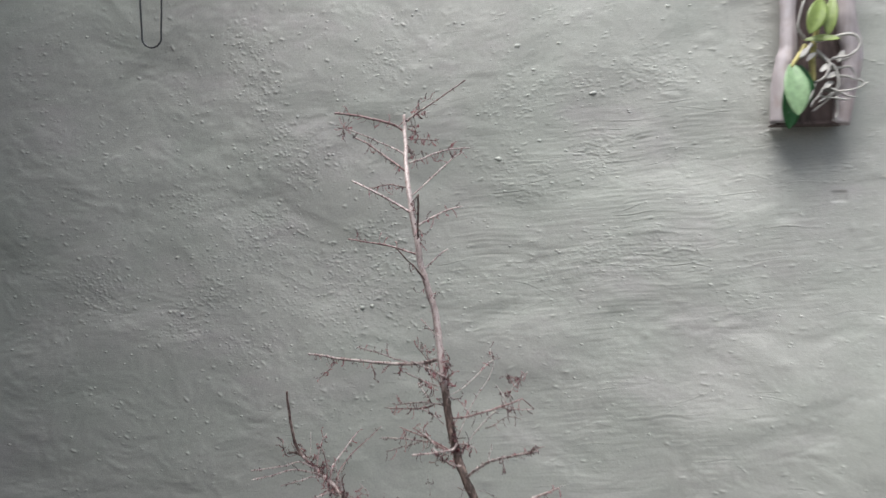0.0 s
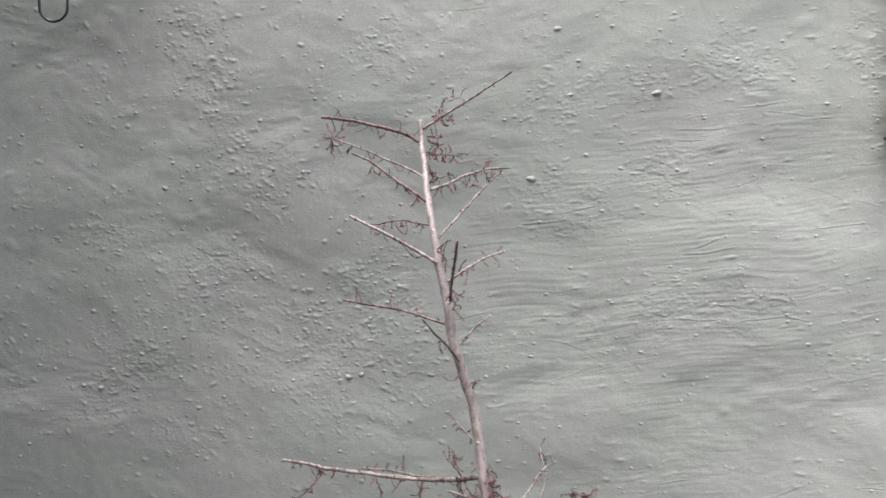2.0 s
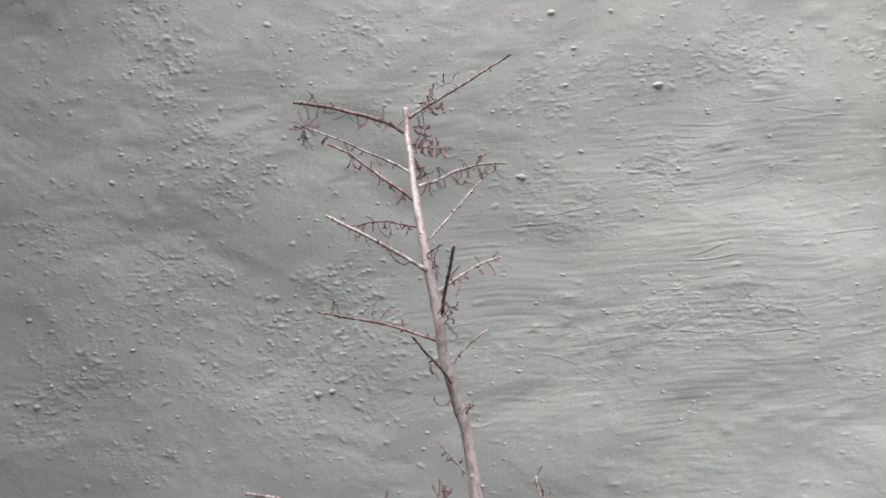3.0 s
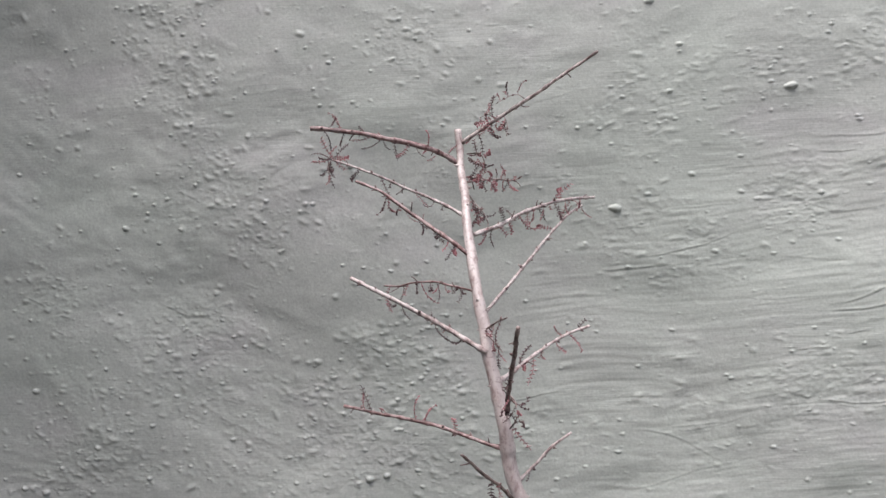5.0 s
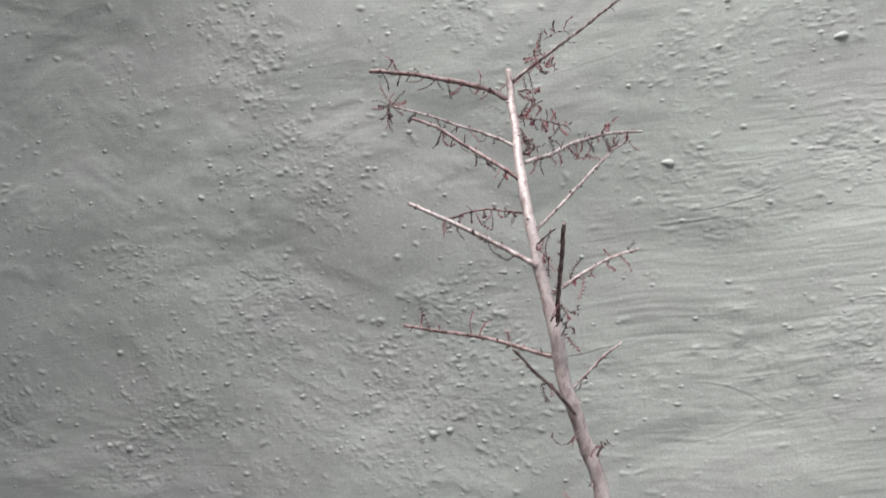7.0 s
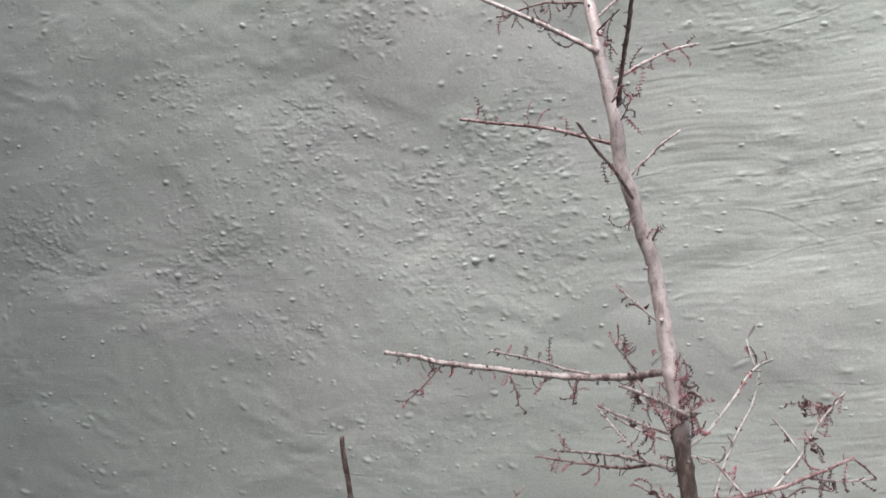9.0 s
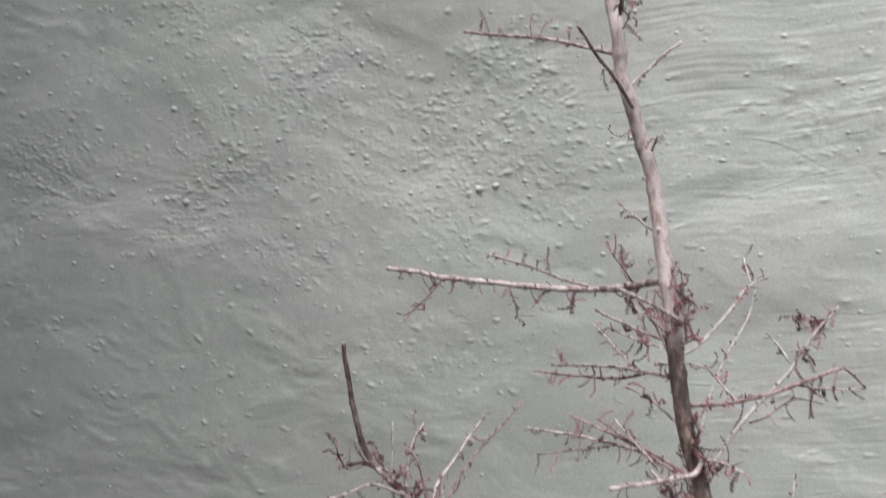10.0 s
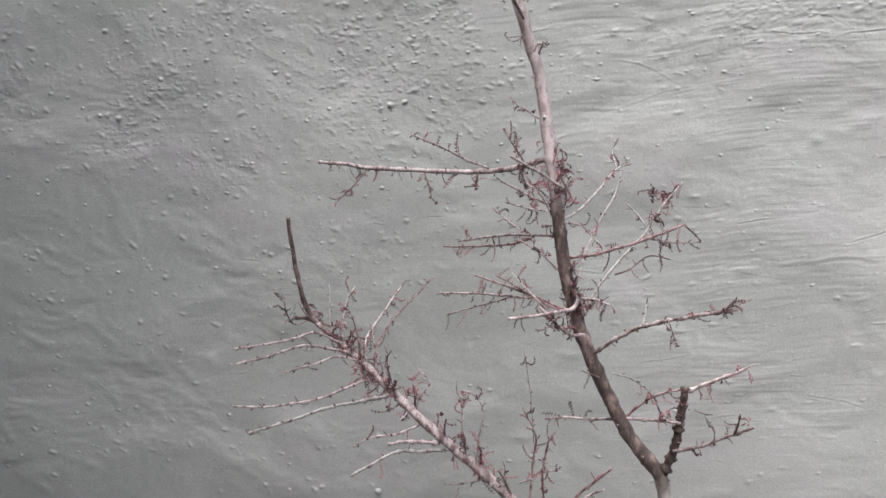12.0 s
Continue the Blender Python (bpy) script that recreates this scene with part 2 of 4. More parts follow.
def raise_patch(xs, zs, g, a, b, reach, shape):
    """Lifts the layer g to shape(dx, dz) where that is higher."""
    i0, i1 = np.searchsorted(xs, (a - reach, a + reach))
    j0, j1 = np.searchsorted(zs, (b - reach, b + reach))
    if i1 > i0 and j1 > j0:
        g[i0:i1, j0:j1] = np.maximum(g[i0:i1, j0:j1], shape(xs[i0:i1, None] - a, zs[None, j0:j1] - b))


def plaster_relief(xs, zs):
    """How far the hand-thrown plaster stands proud, over a grid of xs by zs."""
    x, z = np.meshgrid(xs, zs, indexing="ij")
    wx, wz = x + 0.03 * fbm(x, z, 0.14, 1, 2), z + 0.03 * fbm(x, z, 0.14, 5, 2)
    left = np.clip((0.05 - x) / 0.5, 0, 1)
    rough, drag = crumbliness(x, z), draggedness(x, z)
    # the hand's broad swells, then the skin's shallow dents
    h = 0.0090 * fbm(wx, wz, 0.34, 11, 2) + 0.0033 * fbm(wx, wz, 0.12, 21, 3, 0.42, 1.4, 8)
    h += (0.00080 + 0.0004 * left) * fbm(wx, wz, 0.034, 31, 3, 0.55, 1.5, 4)
    # short soft ledges where the float stopped
    edge = fbm(wx, wz, 0.05, 35, 3, 0.5, 2.4, 5)
    h += 0.00045 * np.tanh(4 * (edge - 0.25)) * np.clip(0.4 + fbm(x, z, 0.12, 38, 2), 0, 1)
    # crumbs
    h += rough * (0.00060 * fbm(wx, wz, 0.009, 41, 3, 0.65, 1.4, -12) + 0.0006 * np.abs(fbm(x, z, 0.007, 45, 2)))
    # level drag marks
    level = z + 0.010 * fbm(x, z, 0.16, 51, 2)
    h += drag * (0.00027 * fbm(x, level, 0.0046, 53, 2, 0.5, 12.0, 3) + 0.00014 * fbm(x, level, 0.015, 57, 2, 0.5, 7.0, 3))
    # the seam between two lifts of plaster
    seam = 0.968 + 0.016 * (x - 0.1) + 0.004 * value_noise(x, z * 0, 0.07, 1, 61) + 0.002 * value_noise(x, z * 0, 0.02, 1, 62)
    near = np.exp(-((z - seam) / 0.0024) ** 2) - 0.9 * np.exp(-((z - seam + 0.006) / 0.0032) ** 2)
    h += 0.00032 * near * np.clip((x + 0.3) * 1.6, 0.2, 1) * np.clip(value_noise(x, z * 0, 0.1, 1, 63) * 1.4 + 0.45, 0, 1)

    # a shallow chip by the orchid's mount
    h -= 0.003 * np.exp(-np.abs((x - 0.764) / 0.016) ** 6 - np.abs((z - 1.432) / 0.011) ** 6)

    # single drag marks: a thin lip with a furrow under it, running on for some centimetres
    for _ in range(620):
        a, b = rng.uniform(-0.9, 0.85), rng.uniform(0.62, 1.88)
        share = float(draggedness(np.array([a]), np.array([b]))[0])
        if rng.random() > (0.06 + 0.94 * share if a > -0.08 else 0.16):
            continue
        turn = rng.normal(0.06, 0.07) if a > -0.08 else rng.normal(-0.40, 0.25)
        length = rng.uniform(0.02, 0.12) if a > -0.08 else rng.uniform(0.012, 0.045)
        arc, deep, wide = rng.normal(0, 1.2), 0.00010 + 0.00030 * rng.random() ** 2, rng.uniform(0.0009, 0.0014)
        for s in np.arange(0, length, 0.0017):
            a += 0.0017 * math.cos(turn)
            b += 0.0017 * math.sin(turn)
            turn += arc * 0.0017 + rng.normal(0, 0.03)
            k = 0.8 * deep * min(1, 6 * s / length, 4 * (1 - s / length)) * rng.uniform(0.6, 1.2)
            add_patch(xs, zs, h, a, b, 0.0055, lambda px, pz: k * np.exp(-(px / 0.0016) ** 2) * (np.exp(-((pz - 0.8 * wide) / wide) ** 2) - 0.8 * np.exp(-((pz + wide) / wide) ** 2)))

    # thrown crumbs that were smeared flat, then round nodules of coarse sand
    g = np.zeros_like(h)
    count = 70000
    a, b = rng.uniform(-1.0, 0.9, count), rng.uniform(0.6, 1.9, count)
    coarse = crumbliness(a, b)
    keep = rng.random(count) < 0.03 + 0.50 * coarse ** 1.3
    for a, b, c in zip(a[keep], b[keep], coarse[keep]):
        turn = rng.normal(-0.4, 0.45) if a < -0.05 else rng.normal(0.08, 0.2)
        wd = 0.0009 + 0.0021 * rng.random() ** 3
        ln = wd * (rng.uniform(0.9, 2.2) if a < -0.05 else rng.uniform(1.2, 3.2))
        hi = wd * rng.uniform(0.24, 0.66) * (1.0 if a < -0.05 else 0.65)
        ca, sa = math.cos(turn), math.sin(turn)
        raise_patch(xs, zs, g, a, b, 2.0 * ln, lambda px, pz: hi * np.exp(-(np.abs((px * ca + pz * sa) / ln) ** 2.4) - np.abs((pz * ca - px * sa) / wd) ** 2.4))
    for _ in range(260):
        # slack, wider lumps
        a, b = rng.uniform(-1.0, 0.9), rng.uniform(0.6, 1.9)
        turn = rng.normal(-0.35, 0.4) if a < 0 else rng.normal(0.1, 0.2)
        wd = rng.uniform(0.004, 0.010)
        ln, hi = wd * rng.uniform(1.0, 2.4), wd * rng.uniform(0.05, 0.13)
        ca, sa = math.cos(turn), math.sin(turn)
        add_patch(xs, zs, h, a, b, 2.4 * ln, lambda px, pz: hi * np.exp(-(np.abs((px * ca + pz * sa) / ln) ** 2.2) - (np.abs(pz * ca - px * sa) / wd) ** 2.2))
    count = 36000
    a, b = rng.uniform(-1.05, 0.95, count), rng.uniform(0.58, 1.92, count)
    r = 0.0010 + 0.0016 * rng.random(count) ** 3.4
    keep = rng.random(count) < (0.032 + 0.36 * crumbliness(a, b)) * np.clip((b - 0.55) / 0.6, 0.3, 1.0)
    grains = list(zip(a[keep], b[keep], r[keep]))
    known = ((-0.521, 1.512, 6), (-0.297, 1.535, 5.5), (-0.345, 1.54, 4), (0.108, 1.755, 6.5), (0.265, 1.653, 7.5), (0.067, 1.52, 8),
             (-0.641, 1.315, 6), (-0.563, 1.245, 5), (-0.467, 1.546, 3.5), (0.194, 1.758, 5), (-0.366, 1.669, 3), (0.031, 1.48, 4),
             (-0.553, 1.797, 4), (-0.632, 1.19, 7.5), (-0.474, 1.156, 5), (-0.231, 1.203, 8), (-0.21, 1.207, 6), (-0.266, 0.606, 8),
             (-0.292, 1.312, 5), (-0.409, 1.32, 4), (-0.383, 1.281, 3.5), (0.276, 1.204, 4), (0.239, 1.242, 4), (0.417, 1.829, 6),
             (-0.66, 1.195, 5), (0.422, 1.692, 4), (0.178, 1.468, 5), (0.129, 1.652, 5), (0.153, 1.557, 5), (-0.451, 1.509, 4), (0.297, 1.532, 4.5))
    grains += [(a, b, 0.62 * r / 1000) for a, b, r in known]
    for a, b, r in grains:
        r *= 0.88
        lift, wide = rng.uniform(0.75, 1.2) * r * (1.0 if a < -0.02 else 0.8), rng.uniform(0.95, 1.35 if a < 0 else 1.7)
        skew = rng.uniform(-0.35, 0.35)
        raise_patch(xs, zs, g, a, b, 2.0 * r, lambda px, pz: lift * np.sqrt(np.clip(1 - ((px + skew * pz) / (r * wide)) ** 2 - (pz / r) ** 2, 0, 1)))
    return x, z, h + g


def rendered_wall(name, xs, zs, mat):
    x, z, h = plaster_relief(xs, zs)
    nx, nz = len(xs), len(zs)
    co = np.stack([x, WALL_Y - h, z], -1).reshape(-1, 3)
    i, j = np.meshgrid(np.arange(nx - 1), np.arange(nz - 1), indexing="ij")
    a = (i * nz + j).ravel()
    quads = np.stack([a, a + nz, a + nz + 1, a + 1], -1)
    # the back face and the rim give the wall its thickness
    n = len(co)
    back = np.array([(xs[0], WALL_Y + 0.2, zs[0]), (xs[-1], WALL_Y + 0.2, zs[0]), (xs[-1], WALL_Y + 0.2, zs[-1]), (xs[0], WALL_Y + 0.2, zs[-1])])
    co = np.concatenate([co, back])
    corner = [0, (nx - 1) * nz, nx * nz - 1, nz - 1]
    rim = [[n, n + 3, n + 2, n + 1]] + [[corner[k], n + k, n + (k + 1) % 4, corner[(k + 1) % 4]] for k in range(4)]
    quads = np.concatenate([quads, np.array(rim)])
    me = bpy.data.meshes.new(name)
    me.vertices.add(len(co))
    me.vertices.foreach_set("co", co.ravel())
    me.loops.add(quads.size)
    me.loops.foreach_set("vertex_index", quads.ravel())
    me.polygons.add(len(quads))
    me.polygons.foreach_set("loop_start", np.arange(len(quads)) * 4)
    me.polygons.foreach_set("use_smooth", np.ones(len(quads), bool))
    me.update(calc_edges=True)
    me.validate()
    me.materials.append(mat)
    return me


fine_x = np.concatenate([np.linspace(-1.1, -1.05, 5), np.arange(-1.045, -0.9, 0.0025), np.arange(-0.899, 0.74, 0.00165), np.arange(0.742, 0.95, 0.0025), np.linspace(0.96, 3.2, 40)])
fine_z = np.concatenate([np.linspace(0.0, 0.57, 20), np.arange(0.58, 0.607, 0.0025), np.arange(0.609, 1.84, 0.00105), np.arange(1.842, 1.93, 0.0025), np.linspace(1.94, 3.0, 24)])
tagged(new("wall_north", rendered_wall("wall_north", fine_x, fine_z, PLASTER)),
       "rough hand-plastered wall painted pale green-grey, with nodules and trowel marks", "wall", kind="structure")
tagged(new("ground", box_mesh("ground", (-1.5, -4.2, -0.15), (3.4, 2.0, 0.0), CONCRETE)),
       "plain grey concrete floor of the yard", "ground", kind="structure")
# unseen walls, added: west and south ones block light to darken the left
tagged(new("wall_west", box_mesh("wall_west", (-1.28, -0.6, 0.0), (-1.08, WALL_Y - 0.03, 3.7), PLASTER_DARK)),
       "plain dark wall out of view, added around the yard", "wall", kind="structure")
tagged(new("wall_south", box_mesh("wall_south", (-1.5, -0.8, 0.0), (-0.05, -0.6, 4.0), PLASTER_DARK)),
       "plain dark wall out of view, added around the yard", "wall", kind="structure")
# low walls out of view, added to close the remaining sides
tagged(new("wall_east", box_mesh("wall_east", (3.2, -4.0, 0.0), (3.4, WALL_Y - 0.03, 2.0), PLASTER_DARK)),
       "plain dark wall out of view, added around the yard", "wall", kind="structure")
tagged(new("wall_far_south", box_mesh("wall_far_south", (-1.5, -4.2, 0.0), (3.4, -4.0, 2.0), PLASTER_DARK)),
       "plain dark wall out of view, added around the yard", "wall", kind="structure")

# ---- the pruned young tree ----
FOOT = Vector((0.105, 1.404, 0.0))
tree = tagged(new("young_tree"), "pruned young tree with pale bark and few withered reddish leaflets", "tree")
tree.location = FOOT
random.seed(5)


def sprig_mesh(kind, mat, seed):
    """A tiny feathery leaf: a bent midrib with folded leaflets in pairs."""
    r = random.Random(seed)
    pairs = {"straight": 6, "curled": 6, "tuft": 3}[kind]
    length = {"straight": 0.0135, "curled": 0.0135, "tuft": 0.006}[kind] * r.uniform(0.8, 1.25)
    pts, way, p = [], Vector((0, 0, 1)), Vector((0, 0, 0))
    bend = {"straight": 8, "curled": 27, "tuft": 10}[kind] * r.choice((-1, 1))
    for k in range(pairs + 2):
        pts.append(p.copy())
        p = p + way * length / (pairs + 1)
        way = Matrix.Rotation(radians(bend * r.uniform(0.5, 1.4)), 3, "X") @ way
        way = Matrix.Rotation(radians(r.uniform(-8, 8)), 3, "Y") @ way
    verts, faces = tube(pts, [0.00022] * len(pts), 4)
    for k in range(1, len(pts)):
        way = (pts[k] - pts[k - 1]).normalized()
        for s in (-1, 1):
            if r.random() < 0.12:
                continue
            d = (Vector((s, 0, 0)) * 1.0 + way * r.uniform(0.15, 0.6) + Vector((0, r.uniform(-0.5, 0.5), 0))).normalized()
            ln, wd = r.uniform(0.0009, 0.00135), r.uniform(0.00055, 0.0008)
            c = pts[k] + d * ln * 0.75
            a = d.cross(way).normalized() if d.cross(way).length > 0.05 else d.orthogonal().normalized()
            b = d.cross(a)
            n = len(verts)
            verts += [c - d * ln, c + d * ln, c + a * wd, c - a * wd, c + b * wd * 0.5, c - b * wd * 0.5]
            faces += [(n + u, n + v, n + w) for u, v, w in ((0, 2, 4), (0, 4, 3), (0, 3, 5), (0, 5, 2), (1, 4, 2), (1, 3, 4), (1, 5, 3), (1, 2, 5))]
    return mesh_of("leaf_sprig", verts, faces, mat, False)


SPRIGS = {(k, c): [sprig_mesh(k, m, 10 * i + s) for s in range(4)]
          for i, k in enumerate(("straight", "curled", "tuft")) for c, m in (("dark", LEAF_DARK), ("red", LEAF_RED))}


BUD = bark("dark_bud_scales", (0.24, 0.16, 0.15), (0.13, 0.078, 0.074), (0.06, 0.034, 0.034))


def branch(nodes, r0, r1, mat, sprigs=0, lo=0.0, hi=1.0, habit="d", knobbly=False):
    """One shoot through its nodes, base first, with radii in millimetres; leaf sprigs sit between the shares lo and hi of its length.
    habit: d hangs, u stands, r reddish mix, c curled clump, s star of straight sprigs."""
    pts, share, length = curve_through([Vector(q) - FOOT for q in nodes], 0.003)
    gap = random.uniform(0.011, 0.016) if length > 0.03 else 0.008
    radii = []
    for s in share:
        r = (r0 + (r1 - r0) * s) / 1000
        joint = abs(((s * length / gap) % 1) - 0.5) * 2
        r *= 1 + (0.75 if knobbly else 0.45) * max(0, 1 - joint * 3.0)
        radii.append(r)
    sway = 0.0006 if length > 0.03 else 0.0002
    seed = random.uniform(0, 50)
    bent = [p + noise.noise_vector(Vector((p.x * 60 + seed, p.y * 60, p.z * 60))) * sway * min(1, 4 * s) for p, s in zip(pts, share)]
    verts, faces = tube(bent, radii, 8 if r0 > 1 else 6, 0.25, seed)
    plain = len(faces)
    # buds and scars at the joints
    turn = random.uniform(0, 6)
    for k in range(1, int(length / gap)):
        i = min(range(len(share)), key=lambda q: abs(share[q] - (k + 0.5) * gap / length))
        if 0 < i < len(bent) - 1 and random.random() < 0.95:
            way = (bent[i + 1] - bent[i - 1]).normalized()
            turn += random.uniform(1.8, 3.6)
            out = Matrix.Rotation(turn, 3, way) @ way.orthogonal().normalized()
            lump(verts, faces, bent[i] + out * radii[i] * 0.9, (1.35 if knobbly else 1.05) * random.uniform(0.0008, 0.0015), out + way * 0.6)
    # short dry spurs
    for k in range(int(length / 0.016 * random.uniform(0.4, 1.0)) if r0 > 0.7 else 0):
        i = random.randrange(1, max(2, len(bent) - 1))
        way = (bent[i] - bent[i - 1]).normalized()
        out = (Matrix.Rotation(random.uniform(0, 6.3), 3, way) @ way.orthogonal().normalized() + way * random.uniform(0.1, 1.0)).normalized()
        reach = random.uniform(0.003, 0.009)
        elbow = bent[i] + out * reach * 0.6
        tip = elbow + (out + Vector((0, 0, random.uniform(-0.9, 0.5)))).normalized() * reach * 0.5
        sv, sf = tube([bent[i], elbow, tip], [0.00055, 0.0005, 0.0004], 5)
        faces += [tuple(q + len(verts) for q in f) for f in sf]
        verts += sv
    me = mesh_of("branch", verts, faces, mat)
    me.materials.append(BUD)
    for p in me.polygons[plain:]:
        p.material_index = 1
    ob = part("branch", me, tree)
    for k in range(sprigs):
        s = lo + (hi - lo) * (k + random.random()) / max(1, sprigs)
        i = min(range(len(share)), key=lambda q: abs(share[q] - s))
        way = (bent[min(i + 1, len(bent) - 1)] - bent[max(i - 1, 0)]).normalized()
        spin = Vector((random.uniform(-1, 1), random.uniform(-1, 1), random.uniform(-1, 1)))
        if habit == "d":
            kind, aim = random.choice(("straight", "straight", "tuft", "curled")), Vector((0, 0, -1.1)) + spin * 0.7
        elif habit == "u":
            kind, aim = random.choice(("tuft", "straight")), Vector((0, 0, 1.2)) + spin * 0.5
        elif habit == "r":
            kind, aim = random.choice(("tuft", "straight", "straight")), Vector((0, 0, random.choice((-1, -1, 0.8)))) + spin * 0.8
        elif habit == "s":
            kind, aim = "straight", Vector((math.cos(k * 1.1), -0.3 + 0.5 * spin.y, math.sin(k * 1.1)))
        else:
            kind, aim = random.choice(("curled", "straight", "tuft")), spin * 1.2 + way * 0.4
        red = random.random() < {"d": 0.32, "u": 0.7, "r": 0.65, "c": 0.38, "s": 0.45}[habit]
        size = random.uniform(0.85, 1.55)
        m = Matrix.Translation(bent[i]) @ aim.to_track_quat("Z", "X").to_matrix().to_4x4() @ pose(0, 0, 0, 0, 0, random.uniform(0, 360)) @ Matrix.Scale(size, 4)
        part("leaf_sprig", random.choice(SPRIGS[(kind, "red" if red else "dark")]), ob, "reddish feathery leaf sprig" if red else "", m)
    return ob


def stem(name, nodes, radii, mat, label):
    """A main stem: nodes from the top down, radii in millimetres at even shares of its length."""
    pts, share, length = curve_through([Vector(q) - FOOT for q in nodes], 0.003)
    size = []
    for s, p in zip(share, pts):
        r = float(np.interp(s, np.linspace(0, 1, len(radii)), radii)) / 1000
        ring = abs(((s * length / 0.037) % 1) - 0.5) * 2
        r *= 1 + 0.16 * max(0, 1 - ring * 5) + 0.06 * noise.noise(p * 40)
        size.append(r)
    bent = [p + noise.noise_vector(p * 35) * 0.0012 for p in pts]
    verts, faces = tube(bent, size, 16, 0.14, 3.0)
    turn = 0.0
    for i in range(4, len(bent) - 4, 7):
        turn += random.uniform(1.5, 4.0)
        way = (bent[i + 1] - bent[i - 1]).normalized()
        out = Matrix.Rotation(turn, 3, way) @ way.orthogonal().normalized()
        lump(verts, faces, bent[i] + out * size[i] * 0.92, random.uniform(0.001, 0.0024), out)
    return part(name, mesh_of(name, verts, faces, mat), tree, label)


stem("stem", [(-0.1000, 1.543, 1.585), (-0.0980, 1.536, 1.558), (-0.0940, 1.515, 1.525), (-0.0908, 1.494, 1.497), (-0.0830, 1.466, 1.449),
              (-0.0758, 1.449, 1.404), (-0.0662, 1.441, 1.358), (-0.0600, 1.440, 1.316), (-0.0465, 1.440, 1.271), (-0.0345, 1.439, 1.224),
              (-0.022, 1.424, 1.130), (-0.011, 1.422, 1.044), (0.014, 1.414, 0.957), (0.053, 1.414, 0.875), (0.078, 1.414, 0.840),
              (0.094, 1.414, 0.810), (0.101, 1.409, 0.725), (0.105, 1.404, 0.627), (0.105, 1.404, 0.3), (0.105, 1.404, -0.01)],
     [2.9, 4.2, 5.4, 6.0, 6.6, 7.2, 7.4, 8.6, 9.2, 10.5, 12, 14, 16], BARK_STEM, "upright stem, pale pinkish bark above, dark brown below")
stem("leaning_stem", [(-0.272, 1.438, 0.985), (-0.245, 1.434, 0.961), (-0.211, 1.419, 0.937), (-0.186, 1.404, 0.918), (-0.160, 1.389, 0.898),
                      (-0.110, 1.379, 0.857), (-0.070, 1.374, 0.820), (-0.012, 1.379, 0.758), (0.050, 1.394, 0.688), (0.103, 1.404, 0.628)],
     [3.0, 4.0, 4.6, 5.0, 5.6, 6.4, 7.0, 7.6], BARK_LEAN, "leaning second stem with mottled grey bark")
stem("shoot", [(-0.294, 1.428, 1.100), (-0.293, 1.430, 1.073), (-0.289, 1.434, 1.036), (-0.283, 1.437, 1.005), (-0.271, 1.438, 0.984)],
     [2.0, 2.3, 2.4, 2.6, 2.9], BARK_BROWN, "dark maroon cut shoot")


def fringe(nodes, count, reach, mats, habits):
    """Short crowded twiglets that break out along a stretch of stem, nodes from the top down."""
    pts, share, _ = curve_through([Vector(q) for q in nodes], 0.004)
    for k in range(count):
        p = pts[random.randrange(2, len(pts) - 2)]
        out = Vector((random.uniform(-1, 1), random.uniform(-1, 0.6), random.uniform(-0.5, 1.0))).normalized()
        ln = reach * random.uniform(0.4, 1.0)
        bend = Vector((random.uniform(-0.4, 0.4), random.uniform(-0.4, 0.4), random.uniform(0.0, 0.6)))
        tip = p + (out + bend * 0.6).normalized() * ln
        branch([tuple(p), tuple(p + out * ln * 0.55), tuple(tip)], random.uniform(0.7, 1.1), random.uniform(0.45, 0.7),
               random.choice(mats), random.randrange(2, 5), 0.3, 1.0, random.choice(habits))


fringe([(-0.283, 1.437, 1.005), (-0.245, 1.434, 0.961), (-0.211, 1.419, 0.937), (-0.160, 1.389, 0.898)], 26, 0.032, (BARK_PALE, BARK_PINK, BARK_PINK, BARK_BROWN), "rcc")
fringe([(-0.160, 1.389, 0.898), (-0.110, 1.379, 0.857), (-0.070, 1.374, 0.820)], 12, 0.026, (BARK_PALE, BARK_PINK, BARK_BROWN), "rcc")
fringe([(-0.029, 1.432, 1.180), (-0.022, 1.424, 1.130), (-0.018, 1.424, 1.085)], 18, 0.022, (BARK_PALE, BARK_PINK, BARK_BROWN), "rcc")
fringe([(-0.008, 1.421, 1.03), (-0.001, 1.419, 0.997), (0.010, 1.416, 0.97)], 14, 0.024, (BARK_PALE, BARK_PINK, BARK_BROWN), "rcc")

# upper stem's side shoots, from the top down
branch([(-0.096, 1.540, 1.574), (-0.067, 1.529, 1.591), (-0.047, 1.521, 1.602), (-0.010, 1.506, 1.623), (0.016, 1.495, 1.638)], 1.7, 1.1, BARK_LEAN, 5, 0.05, 0.3, "d")
branch([(-0.100, 1.537, 1.556), (-0.112, 1.535, 1.564), (-0.131, 1.531, 1.571), (-0.181, 1.523, 1.583), (-0.222, 1.516, 1.588)], 2.2, 1.9, BARK_PINK, 15, 0.03, 0.97, "r")
branch([(-0.094, 1.507, 1.510), (-0.112, 1.517, 1.521), (-0.149, 1.538, 1.538), (-0.174, 1.551, 1.550), (-0.209, 1.567, 1.563), (-0.217, 1.571, 1.566)], 1.3, 0.9, BARK_PALE, 6, 0.1, 0.8, "d")
branch([(-0.211, 1.569, 1.564), (-0.216, 1.571, 1.567), (-0.220, 1.573, 1.567)], 1, 0.7, BARK_PINK, 11, 0.3, 1, "s")
branch([(-0.216, 1.570, 1.566), (-0.219, 1.566, 1.560), (-0.217, 1.562, 1.552)], 0.6, 0.4, BARK_BROWN, 4, 0.2, 1, "d")
